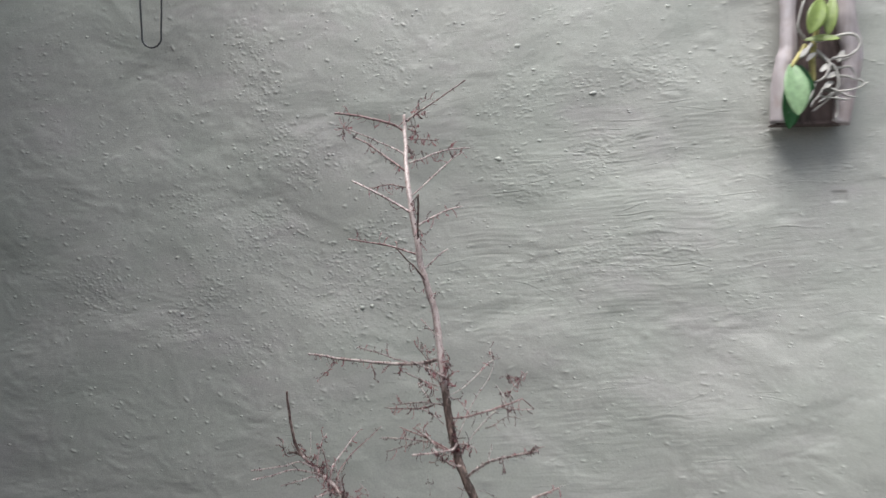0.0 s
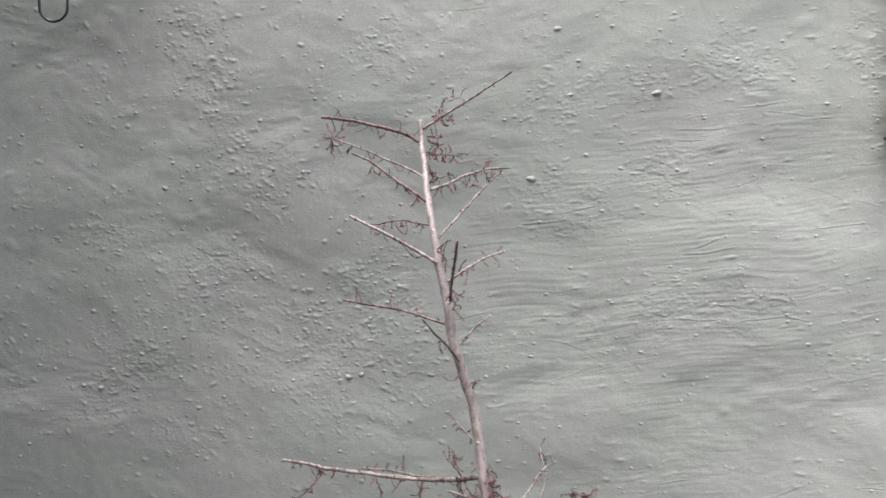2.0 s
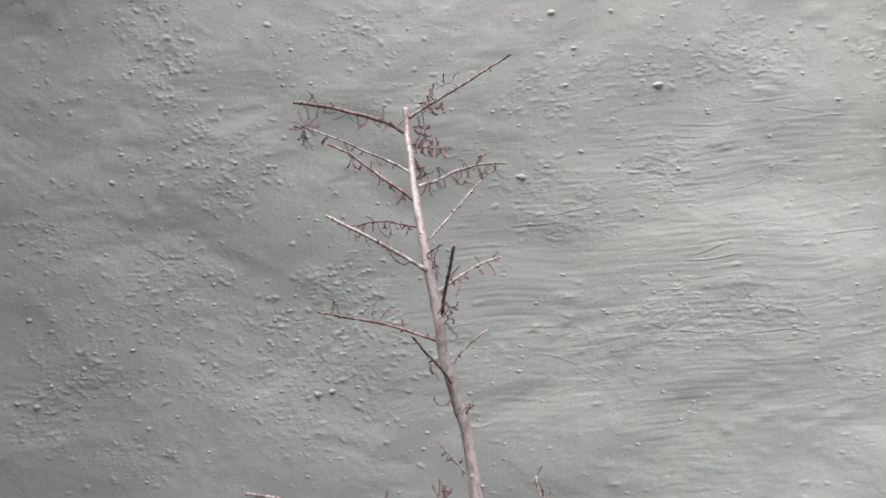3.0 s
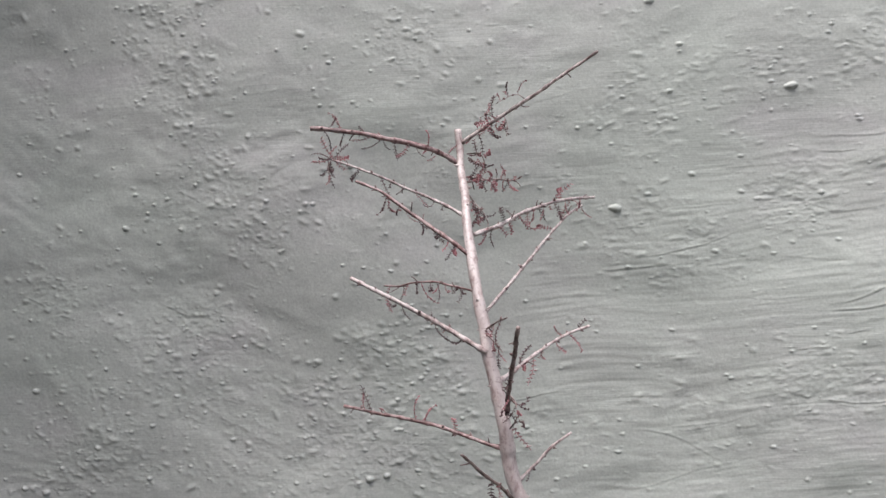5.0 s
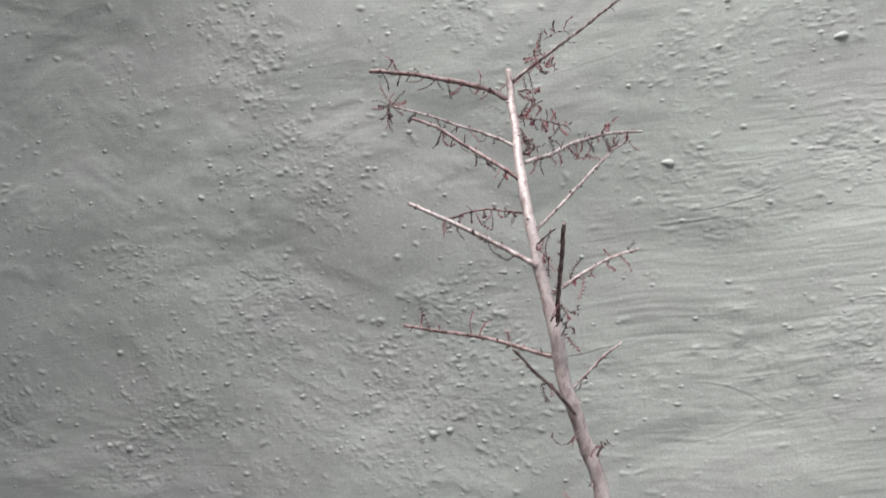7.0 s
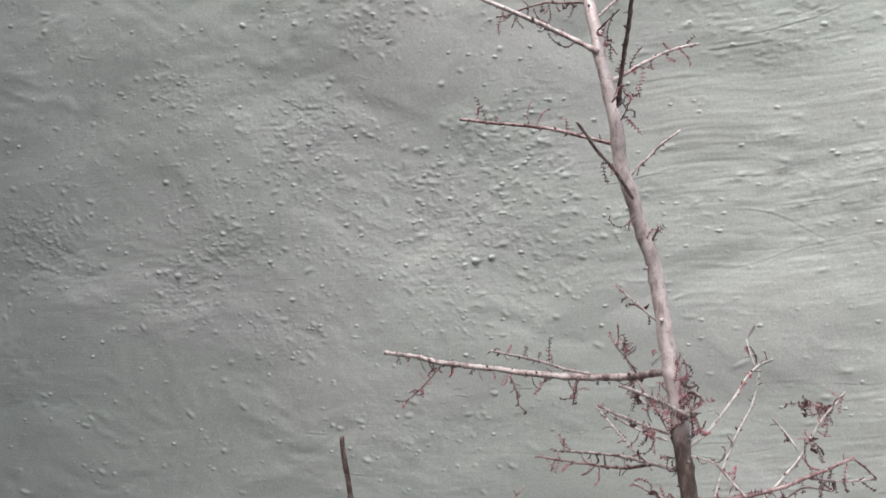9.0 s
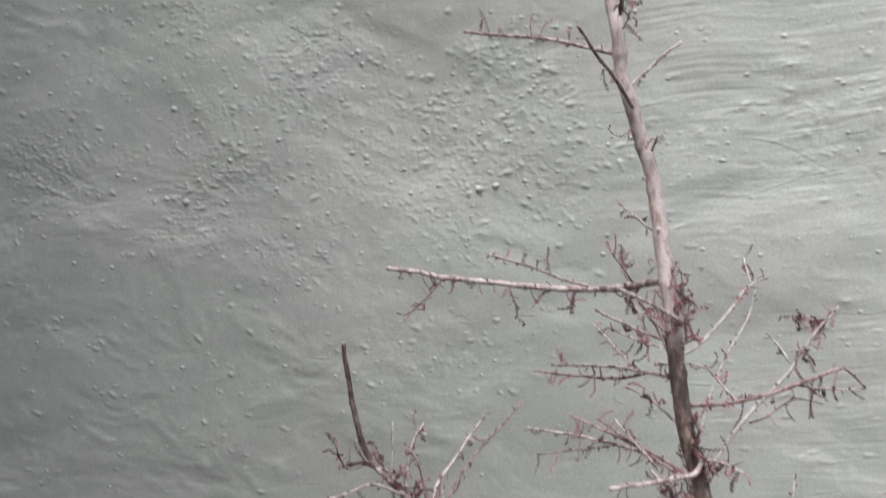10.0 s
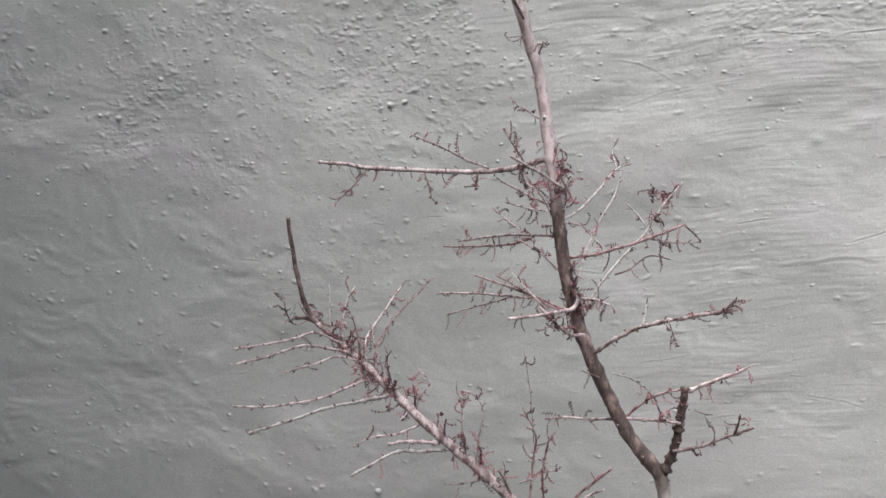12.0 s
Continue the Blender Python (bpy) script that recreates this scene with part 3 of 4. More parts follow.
branch([(-0.041, 1.519, 1.605), (-0.048, 1.518, 1.610), (-0.056, 1.517, 1.608), (-0.066, 1.516, 1.603)], 0.35, 0.25, BARK_BROWN, 4, 0.3, 1, "u")
branch([(-0.066, 1.529, 1.591), (-0.072, 1.524, 1.595), (-0.080, 1.520, 1.592)], 0.5, 0.3, BARK_BROWN, 7, 0.1, 1, "r")
branch([(-0.060, 1.526, 1.594), (-0.057, 1.522, 1.586), (-0.058, 1.519, 1.576)], 0.35, 0.25, BARK_BROWN, 2, 0.0, 0.4, "c")
branch([(-0.085, 1.480, 1.475), (-0.106, 1.488, 1.492), (-0.132, 1.498, 1.510), (-0.155, 1.506, 1.527), (-0.165, 1.509, 1.534), (-0.185, 1.515, 1.542)], 1.7, 1.2, BARK_PINK, 12, 0.03, 0.8, "d")
branch([(-0.086, 1.499, 1.495), (-0.078, 1.505, 1.498), (-0.061, 1.516, 1.504), (-0.044, 1.528, 1.513), (-0.019, 1.545, 1.521), (-0.001, 1.556, 1.524), (0.018, 1.567, 1.525)], 1.8, 1.2, BARK_PALE, 20, 0.1, 0.9, "r")
branch([(-0.080, 1.456, 1.433), (-0.056, 1.489, 1.458), (-0.036, 1.517, 1.480), (-0.009, 1.550, 1.508), (0.007, 1.567, 1.518)], 1.4, 1, BARK_PALE, 4, 0.7, 1, "r")
branch([(-0.083, 1.475, 1.450), (-0.098, 1.486, 1.453), (-0.118, 1.500, 1.457), (-0.139, 1.514, 1.456), (-0.151, 1.521, 1.453), (-0.165, 1.530, 1.453)], 1, 0.7, BARK_PINK, 13, 0.1, 0.95, "d")
branch([(-0.077, 1.445, 1.407), (-0.106, 1.452, 1.424), (-0.133, 1.458, 1.439), (-0.161, 1.463, 1.453), (-0.183, 1.468, 1.464)], 2, 1.6, BARK_PALE, 7, 0.15, 0.8, "d")
branch([(-0.063, 1.428, 1.364), (-0.060, 1.401, 1.393), (-0.056, 1.376, 1.419), (-0.054, 1.358, 1.435)], 1.75, 1.5, BARK_BROWN, 2, 0.1, 0.6, "d")
branch([(-0.070, 1.449, 1.383), (-0.050, 1.467, 1.394), (-0.029, 1.487, 1.406), (-0.012, 1.501, 1.413), (0.006, 1.515, 1.417)], 1.6, 1.1, BARK_PALE, 9, 0.2, 0.9, "r")
branch([(-0.065, 1.440, 1.335), (-0.083, 1.445, 1.340), (-0.109, 1.453, 1.348), (-0.142, 1.462, 1.354), (-0.171, 1.470, 1.358), (-0.192, 1.475, 1.362)], 1.6, 1.2, BARK_PINK, 6, 0.3, 0.97, "u")
branch([(-0.053, 1.432, 1.293), (-0.067, 1.410, 1.315), (-0.080, 1.392, 1.331), (-0.093, 1.370, 1.350)], 1.3, 1, BARK_BROWN, 2, 0.1, 0.9, "d")
branch([(-0.057, 1.444, 1.308), (-0.041, 1.450, 1.323), (-0.029, 1.453, 1.334), (-0.015, 1.455, 1.344)], 1.3, 1, BARK_PALE, 1, 0.1, 0.3, "d")
branch([(-0.077, 1.450, 1.424), (-0.067, 1.437, 1.431), (-0.061, 1.425, 1.435)], 0.8, 0.5, BARK_BROWN, 2, 0.2, 0.9, "d")
branch([(-0.092, 1.535, 1.540), (-0.069, 1.591, 1.545), (-0.057, 1.621, 1.545), (-0.045, 1.645, 1.549)], 0.8, 0.6, BARK_PINK, 20, 0.0, 0.85, "r")
branch([(-0.091, 1.535, 1.564), (-0.081, 1.531, 1.563), (-0.077, 1.527, 1.553), (-0.079, 1.524, 1.544), (-0.089, 1.520, 1.542)], 0.5, 0.4, BARK_BROWN, 12, 0.1, 0.9, "c")
branch([(-0.093, 1.520, 1.532), (-0.085, 1.514, 1.521), (-0.079, 1.509, 1.513), (-0.075, 1.505, 1.504)], 0.6, 0.4, BARK_BROWN, 10, 0.1, 1, "d")
branch([(-0.077, 1.445, 1.421), (-0.070, 1.435, 1.415), (-0.065, 1.425, 1.410)], 0.6, 0.4, BARK_BROWN, 3, 0.3, 1, "d")
branch([(-0.061, 1.430, 1.378), (-0.057, 1.421, 1.375), (-0.056, 1.415, 1.371)], 0.6, 0.4, BARK_BROWN, 3, 0.2, 1, "d")
branch([(-0.061, 1.430, 1.353), (-0.057, 1.421, 1.360), (-0.056, 1.415, 1.365)], 0.6, 0.4, BARK_BROWN, 4, 0.2, 1, "c")
# long side limb and the crowded twigs of the middle knot
branch([(-0.026, 1.428, 1.159), (-0.039, 1.441, 1.153), (-0.053, 1.454, 1.147), (-0.085, 1.474, 1.141), (-0.128, 1.489, 1.139), (-0.179, 1.507, 1.140), (-0.225, 1.523, 1.141), (-0.252, 1.532, 1.145), (-0.284, 1.542, 1.146)], 3.2, 1.9, BARK_PALE, 22, 0.1, 0.97, "d")
branch([(-0.225, 1.526, 1.139), (-0.244, 1.519, 1.118), (-0.258, 1.514, 1.105)], 0.9, 0.7, BARK_BROWN, 9, 0.2, 1, "c")
branch([(-0.088, 1.474, 1.144), (-0.108, 1.449, 1.154), (-0.132, 1.415, 1.170), (-0.159, 1.374, 1.186)], 1.2, 0.9, BARK_PALE, 5, 0.3, 0.9, "u")
branch([(-0.098, 1.466, 1.142), (-0.100, 1.460, 1.134), (-0.103, 1.456, 1.122)], 0.7, 0.4, BARK_BROWN, 6, 0.1, 1, "c")
branch([(-0.050, 1.452, 1.149), (-0.060, 1.440, 1.166), (-0.069, 1.428, 1.180)], 0.8, 0.5, BARK_PINK, 6, 0.5, 1, "u")
branch([(-0.158, 1.494, 1.137), (-0.154, 1.494, 1.126), (-0.151, 1.494, 1.110)], 0.8, 0.6, BARK_BROWN, 5, 0.2, 1, "d")
branch([(-0.035, 1.439, 1.195), (-0.047, 1.464, 1.203), (-0.062, 1.494, 1.213)], 0.9, 0.6, BARK_PALE, 6, 0.2, 0.9, "c")
branch([(-0.039, 1.440, 1.258), (-0.036, 1.435, 1.265), (-0.034, 1.429, 1.271)], 1, 0.8, BARK_BROWN, 3, 0.1, 1, "c")
branch([(-0.051, 1.434, 1.279), (-0.056, 1.428, 1.276), (-0.058, 1.424, 1.273)], 0.5, 0.4, BARK_BROWN, 2, 0.2, 1, "c")
branch([(-0.015, 1.404, 1.130), (-0.037, 1.384, 1.146), (-0.054, 1.367, 1.158), (-0.068, 1.354, 1.166)], 1.4, 1, BARK_PALE, 5, 0.2, 0.9, "d")
branch([(-0.030, 1.411, 1.114), (-0.050, 1.397, 1.125), (-0.081, 1.374, 1.145)], 1.2, 0.8, BARK_PALE, 6, 0.1, 0.6, "d")
branch([(-0.030, 1.419, 1.106), (-0.048, 1.443, 1.105), (-0.071, 1.474, 1.108)], 1, 0.8, BARK_PALE, 4, 0.1, 0.6, "d")
branch([(-0.052, 1.489, 1.072), (-0.066, 1.529, 1.078), (-0.084, 1.574, 1.087)], 1, 0.7, BARK_PALE, 5, 0.4, 1, "c")
branch([(-0.020, 1.424, 1.080), (-0.044, 1.455, 1.075), (-0.061, 1.476, 1.072), (-0.098, 1.517, 1.061), (-0.124, 1.544, 1.052)], 1.5, 1, BARK_PALE, 12, 0.2, 1, "r")
branch([(-0.044, 1.459, 1.071), (-0.064, 1.479, 1.061), (-0.092, 1.505, 1.054), (-0.139, 1.544, 1.046)], 1.3, 0.9, BARK_PINK, 5, 0.3, 1, "r")
branch([(-0.020, 1.419, 1.046), (-0.032, 1.410, 1.061), (-0.044, 1.402, 1.071), (-0.057, 1.394, 1.081)], 1, 0.6, BARK_PALE, 6, 0.2, 1, "c")
branch([(-0.020, 1.424, 1.090), (-0.034, 1.456, 1.117), (-0.052, 1.486, 1.141), (-0.063, 1.514, 1.169)], 0.9, 0.6, BARK_PINK, 5, 0.5, 1, "r")
branch([(-0.026, 1.424, 1.130), (-0.045, 1.447, 1.127), (-0.053, 1.464, 1.137)], 0.9, 0.6, BARK_PALE, 8, 0.2, 1, "c")
branch([(-0.021, 1.419, 1.136), (-0.014, 1.402, 1.149), (-0.008, 1.394, 1.148)], 1.2, 0.9, BARK_BROWN, 8, 0.2, 1, "c")
branch([(-0.018, 1.414, 1.126), (-0.012, 1.404, 1.132), (-0.009, 1.394, 1.125)], 0.9, 0.7, BARK_BROWN, 6, 0.2, 1, "d")
# shoots towards the light side of the stem
branch([(-0.011, 1.424, 1.057), (0.017, 1.419, 1.061), (0.044, 1.414, 1.070), (0.080, 1.430, 1.078), (0.112, 1.444, 1.087)], 1.7, 1.2, BARK_PINK, 8, 0.3, 1, "d")
branch([(0.112, 1.444, 1.086), (0.121, 1.448, 1.078), (0.131, 1.454, 1.068)], 0.9, 0.7, BARK_PINK, 0, 0, 1, "d")
branch([(0.073, 1.429, 1.076), (0.099, 1.441, 1.069), (0.131, 1.454, 1.067)], 1.2, 0.9, BARK_PALE, 4, 0.2, 0.8, "d")
branch([(-0.019, 1.434, 1.091), (0.007, 1.465, 1.100), (0.031, 1.499, 1.117), (0.053, 1.530, 1.135), (0.073, 1.549, 1.140)], 1.5, 1, BARK_GREY, 4, 0.6, 1, "c")
branch([(0.057, 1.544, 1.134), (0.054, 1.555, 1.146), (0.053, 1.564, 1.155)], 0.8, 0.6, BARK_GREY, 4, 0.2, 1, "c")
branch([(-0.001, 1.434, 1.017), (0.014, 1.469, 1.052), (0.032, 1.498, 1.082), (0.052, 1.524, 1.108), (0.061, 1.544, 1.131)], 1.5, 1, BARK_GREY, 3, 0.4, 0.9, "c")
branch([(0.004, 1.424, 0.994), (0.027, 1.442, 1.025), (0.049, 1.456, 1.048), (0.076, 1.472, 1.072), (0.089, 1.482, 1.089), (0.102, 1.491, 1.105), (0.121, 1.502, 1.123)], 1.7, 0.9, BARK_GREY, 16, 0.62, 1, "r")
branch([(0.111, 1.502, 1.110), (0.104, 1.500, 1.110), (0.094, 1.497, 1.114), (0.085, 1.494, 1.111)], 1, 0.7, BARK_PINK, 20, 0.0, 1, "c")
branch([(0.080, 1.484, 1.078), (0.073, 1.494, 1.089), (0.064, 1.504, 1.099)], 0.9, 0.7, BARK_GREY, 2, 0.2, 1, "d")
branch([(0.095, 1.464, 1.082), (0.089, 1.456, 1.091), (0.076, 1.444, 1.099)], 0.8, 0.6, BARK_BROWN, 3, 0.2, 1, "d")
branch([(0.046, 1.469, 1.029), (0.061, 1.475, 1.033), (0.074, 1.481, 1.041), (0.087, 1.486, 1.046), (0.110, 1.494, 1.040)], 1, 0.6, BARK_BROWN, 3, 0.2, 1, "d")
branch([(-0.013, 1.416, 1.095), (0.004, 1.408, 1.092), (0.014, 1.401, 1.082), (0.024, 1.394, 1.073)], 1, 0.7, BARK_PALE, 7, 0.2, 1, "c")
branch([(-0.000, 1.414, 1.016), (0.015, 1.404, 1.019), (0.030, 1.394, 1.016)], 1.2, 0.9, BARK_PALE, 14, 0.3, 1, "r")
branch([(0.001, 1.412, 1.008), (0.002, 1.402, 1.022), (-0.002, 1.394, 1.033)], 0.9, 0.6, BARK_BROWN, 8, 0.1, 1, "c")
branch([(-0.006, 1.416, 1.045), (-0.003, 1.410, 1.057), (-0.003, 1.404, 1.048)], 0.6, 0.4, BARK_BROWN, 6, 0.1, 1, "c")
# crossing twigs below the knot
branch([(-0.005, 1.414, 1.001), (-0.033, 1.433, 1.011), (-0.068, 1.453, 1.020), (-0.105, 1.474, 1.028)], 1.3, 1, BARK_PINK, 12, 0.2, 1, "r")
branch([(-0.017, 1.414, 1.004), (-0.042, 1.434, 1.014), (-0.068, 1.454, 1.025), (-0.081, 1.464, 1.030)], 1.1, 0.8, BARK_PINK, 6, 0.2, 1, "r")
branch([(-0.031, 1.414, 1.006), (-0.051, 1.426, 1.025), (-0.065, 1.434, 1.040)], 1.1, 0.8, BARK_PALE, 4, 0.3, 1, "r")
branch([(-0.041, 1.444, 1.009), (-0.092, 1.485, 1.004), (-0.145, 1.524, 0.996)], 1.3, 1, BARK_PALE, 6, 0.2, 1, "d")
branch([(-0.068, 1.464, 1.005), (-0.099, 1.492, 0.989), (-0.137, 1.524, 0.970)], 1, 0.8, BARK_PALE, 4, 0.2, 1, "d")
branch([(0.001, 1.404, 1.019), (-0.005, 1.398, 1.011), (-0.019, 1.391, 1.010), (-0.048, 1.376, 1.009), (-0.070, 1.364, 1.010)], 2, 1.4, BARK_PALE, 4, 0.3, 1, "d")
branch([(0.008, 1.404, 0.982), (-0.007, 1.401, 0.983), (-0.021, 1.398, 0.994), (-0.038, 1.394, 1.013)], 1.7, 1.1, BARK_PALE, 9, 0.2, 1, "c")
branch([(-0.013, 1.399, 0.988), (-0.027, 1.390, 0.995), (-0.036, 1.384, 0.993)], 0.8, 0.6, BARK_BROWN, 8, 0.2, 1, "c")
branch([(0.018, 1.404, 0.963), (0.032, 1.393, 0.978), (0.041, 1.386, 0.986), (0.056, 1.375, 0.998), (0.070, 1.365, 1.005), (0.101, 1.342, 1.019), (0.133, 1.316, 1.032)], 2.1, 1.4, BARK_LEAN, 8, 0.3, 0.97, "c", True)
branch([(0.117, 1.326, 1.025), (0.125, 1.320, 1.033), (0.131, 1.316, 1.036)], 1, 0.8, BARK_PINK, 9, 0.0, 1, "c")
branch([(0.055, 1.350, 1.007), (0.058, 1.357, 1.017), (0.061, 1.364, 1.028)], 1.1, 0.8, BARK_GREY, 0, 0, 1, "d")
branch([(0.077, 1.339, 1.015), (0.080, 1.336, 1.004), (0.083, 1.334, 0.998)], 0.6, 0.5, BARK_BROWN, 4, 0.2, 1, "d")
branch([(0.051, 1.414, 0.888), (0.065, 1.413, 0.903), (0.084, 1.411, 0.916), (0.110, 1.409, 0.923)], 1.4, 1.1, BARK_PINK, 3, 0.3, 1, "r")
branch([(0.093, 1.414, 0.828), (0.103, 1.411, 0.860), (0.107, 1.409, 0.892), (0.110, 1.406, 0.925)], 4.8, 3.4, BARK_DARK, 12, 0.45, 0.95, "c", True)
branch([(0.110, 1.406, 0.920), (0.131, 1.406, 0.930), (0.155, 1.405, 0.940), (0.170, 1.405, 0.947)], 2.1, 1.5, BARK_LEAN, 9, 0.2, 1, "r", True)
branch([(0.170, 1.405, 0.947), (0.177, 1.404, 0.951), (0.182, 1.404, 0.951)], 0.7, 0.5, BARK_GREY, 0, 0, 1, "d")
branch([(0.045, 1.424, 0.884), (0.021, 1.431, 0.881), (-0.008, 1.438, 0.880), (-0.029, 1.444, 0.875)], 1.7, 1.2, BARK_PALE, 6, 0.3, 1, "c", True)
branch([(0.048, 1.414, 0.889), (0.082, 1.408, 0.889), (0.106, 1.404, 0.888)], 1.7, 1.4, BARK_PALE, 5, 0.4, 1, "c", True)
branch([(0.034, 1.394, 0.945), (0.056, 1.397, 0.937), (0.076, 1.401, 0.920), (0.087, 1.404, 0.895)], 0.9, 0.8, BARK_GREY, 4, 0.3, 1, "d")
branch([(0.023, 1.404, 0.937), (0.011, 1.392, 0.945), (0.003, 1.384, 0.951)], 0.9, 0.6, BARK_BROWN, 1, 0.3, 1, "d")
branch([(0.100, 1.404, 0.857), (0.123, 1.388, 0.870), (0.145, 1.370, 0.889), (0.164, 1.354, 0.905)], 1.8, 1.1, BARK_LEAN, 6, 0.2, 0.95, "c", True)
branch([(0.148, 1.364, 0.892), (0.151, 1.362, 0.903), (0.152, 1.359, 0.916)], 1.1, 0.7, BARK_BROWN, 4, 0.4, 1, "c")
branch([(0.125, 1.424, 0.894), (0.133, 1.419, 0.892), (0.141, 1.414, 0.893)], 0.6, 0.4, BARK_BROWN, 1, 0.4, 1, "d")
# low twigs between the two stems
branch([(-0.018, 1.404, 0.720), (-0.028, 1.444, 0.770), (-0.031, 1.452, 0.806), (-0.024, 1.460, 0.840), (-0.015, 1.464, 0.853)], 1.5, 0.9, BARK_PINK, 10, 0.5, 1, "r")
branch([(-0.052, 1.394, 0.738), (-0.046, 1.434, 0.782), (-0.042, 1.442, 0.825), (-0.039, 1.448, 0.855), (-0.053, 1.454, 0.884)], 1.5, 0.8, BARK_PINK, 10, 0.5, 1, "c")
branch([(-0.041, 1.444, 0.847), (-0.045, 1.434, 0.906), (-0.052, 1.431, 0.957)], 0.65, 0.45, BARK_GREY, 2, 0.8, 1, "d")
branch([(-0.046, 1.439, 0.834), (-0.035, 1.432, 0.833), (-0.024, 1.424, 0.832)], 0.7, 0.5, BARK_PALE, 0, 0, 1, "d")
branch([(-0.058, 1.424, 0.810), (-0.038, 1.428, 0.815), (-0.029, 1.430, 0.822), (-0.011, 1.434, 0.818)], 0.9, 0.6, BARK_PALE, 6, 0.1, 1, "c")
branch([(-0.012, 1.384, 0.784), (-0.001, 1.384, 0.815), (0.016, 1.379, 0.834), (0.033, 1.374, 0.852)], 1.8, 1.2, BARK_PINK, 2, 0.3, 1, "r")
branch([(-0.006, 1.384, 0.803), (0.010, 1.373, 0.822), (0.025, 1.364, 0.834)], 1.4, 1, BARK_PALE, 1, 0.3, 1, "r")
# twigs of the leaning stem
branch([(-0.245, 1.432, 0.963), (-0.265, 1.402, 0.985), (-0.283, 1.377, 0.986), (-0.299, 1.353, 0.989), (-0.323, 1.314, 0.996)], 1.2, 0.9, BARK_PALE, 1, 0.3, 0.95, "c", True)
branch([(-0.235, 1.424, 0.956), (-0.257, 1.402, 0.969), (-0.276, 1.383, 0.977), (-0.300, 1.355, 0.976), (-0.325, 1.325, 0.978)], 1.3, 0.9, BARK_PALE, 1, 0.2, 0.95, "c", True)
branch([(-0.222, 1.419, 0.948), (-0.243, 1.403, 0.959), (-0.258, 1.391, 0.958), (-0.290, 1.364, 0.955)], 1.1, 0.8, BARK_PALE, 1, 0.3, 0.95, "c", True)
branch([(-0.212, 1.416, 0.932), (-0.243, 1.393, 0.925), (-0.263, 1.378, 0.922), (-0.306, 1.345, 0.927), (-0.331, 1.324, 0.936)], 1.3, 1, BARK_PALE, 1, 0.2, 0.95, "c", True)
branch([(-0.191, 1.406, 0.916), (-0.219, 1.387, 0.917), (-0.254, 1.362, 0.918), (-0.288, 1.336, 0.914), (-0.315, 1.314, 0.913)], 1.7, 1.2, BARK_GREY, 1, 0.2, 0.95, "c", True)
branch([(-0.134, 1.384, 0.866), (-0.158, 1.369, 0.871), (-0.181, 1.354, 0.877), (-0.202, 1.339, 0.872), (-0.221, 1.324, 0.866)], 1.8, 1.2, BARK_GREY, 1, 0.2, 0.95, "c", True)
branch([(-0.140, 1.384, 0.873), (-0.171, 1.365, 0.883), (-0.188, 1.354, 0.885)], 2, 1.4, BARK_PALE, 1, 0.4, 0.95, "c", True)
branch([(-0.159, 1.387, 0.892), (-0.182, 1.367, 0.890), (-0.203, 1.350, 0.894), (-0.220, 1.334, 0.891)], 1.1, 0.8, BARK_PALE, 1, 0.5, 0.95, "c", True)
branch([(-0.277, 1.438, 0.988), (-0.283, 1.426, 0.994), (-0.288, 1.414, 0.997)], 2.2, 1.8, BARK_BROWN, 0, 0, 1, "d")
branch([(-0.281, 1.436, 0.988), (-0.293, 1.424, 0.987), (-0.297, 1.416, 0.998), (-0.297, 1.404, 1.016)], 0.8, 0.6, BARK_BROWN, 9, 0.3, 1, "c")
branch([(-0.275, 1.434, 0.986), (-0.281, 1.427, 0.998), (-0.286, 1.419, 1.013)], 0.8, 0.6, BARK_BROWN, 0, 0, 1, "d")
branch([(-0.208, 1.419, 0.939), (-0.210, 1.456, 0.955), (-0.195, 1.505, 0.973), (-0.176, 1.545, 0.986), (-0.157, 1.584, 1.001)], 1.2, 0.9, BARK_PINK, 3, 0.1, 0.5, "d")
branch([(-0.220, 1.421, 0.941), (-0.220, 1.446, 0.965), (-0.204, 1.474, 0.988), (-0.185, 1.504, 1.013)], 1.6, 1, BARK_PALE, 10, 0.3, 1, "r")
branch([(-0.192, 1.406, 0.922), (-0.205, 1.416, 0.959), (-0.213, 1.424, 0.989)], 1.1, 0.7, BARK_PALE, 4, 0.3, 1, "d")
branch([(-0.187, 1.404, 0.920), (-0.193, 1.397, 0.956), (-0.187, 1.394, 0.969)], 0.9, 0.6, BARK_BROWN, 3, 0.3, 1, "d")
branch([(-0.225, 1.422, 0.947), (-0.227, 1.427, 0.974), (-0.236, 1.432, 1.001), (-0.245, 1.434, 1.002)], 0.9, 0.6, BARK_PINK, 5, 0.3, 1, "d")
branch([(-0.245, 1.432, 0.964), (-0.245, 1.447, 0.990), (-0.241, 1.456, 1.006), (-0.234, 1.464, 1.018)], 1.4, 0.8, BARK_PALE, 9, 0.4, 1, "c")
branch([(-0.259, 1.439, 0.981), (-0.259, 1.447, 1.002), (-0.260, 1.454, 1.022)], 1, 0.8, BARK_GREY, 0, 0, 1, "d")
branch([(-0.165, 1.394, 0.899), (-0.159, 1.397, 0.919), (-0.149, 1.400, 0.931), (-0.156, 1.402, 0.941), (-0.164, 1.404, 0.949)], 0.8, 0.5, BARK_PALE, 2, 0.5, 1, "r")
branch([(-0.165, 1.394, 0.908), (-0.164, 1.389, 0.923), (-0.165, 1.384, 0.937)], 1, 0.7, BARK_PINK, 10, 0.1, 1, "r")
branch([(-0.134, 1.384, 0.877), (-0.134, 1.379, 0.890), (-0.132, 1.374, 0.903)], 1.3, 0.9, BARK_BROWN, 2, 0.2, 1, "c")
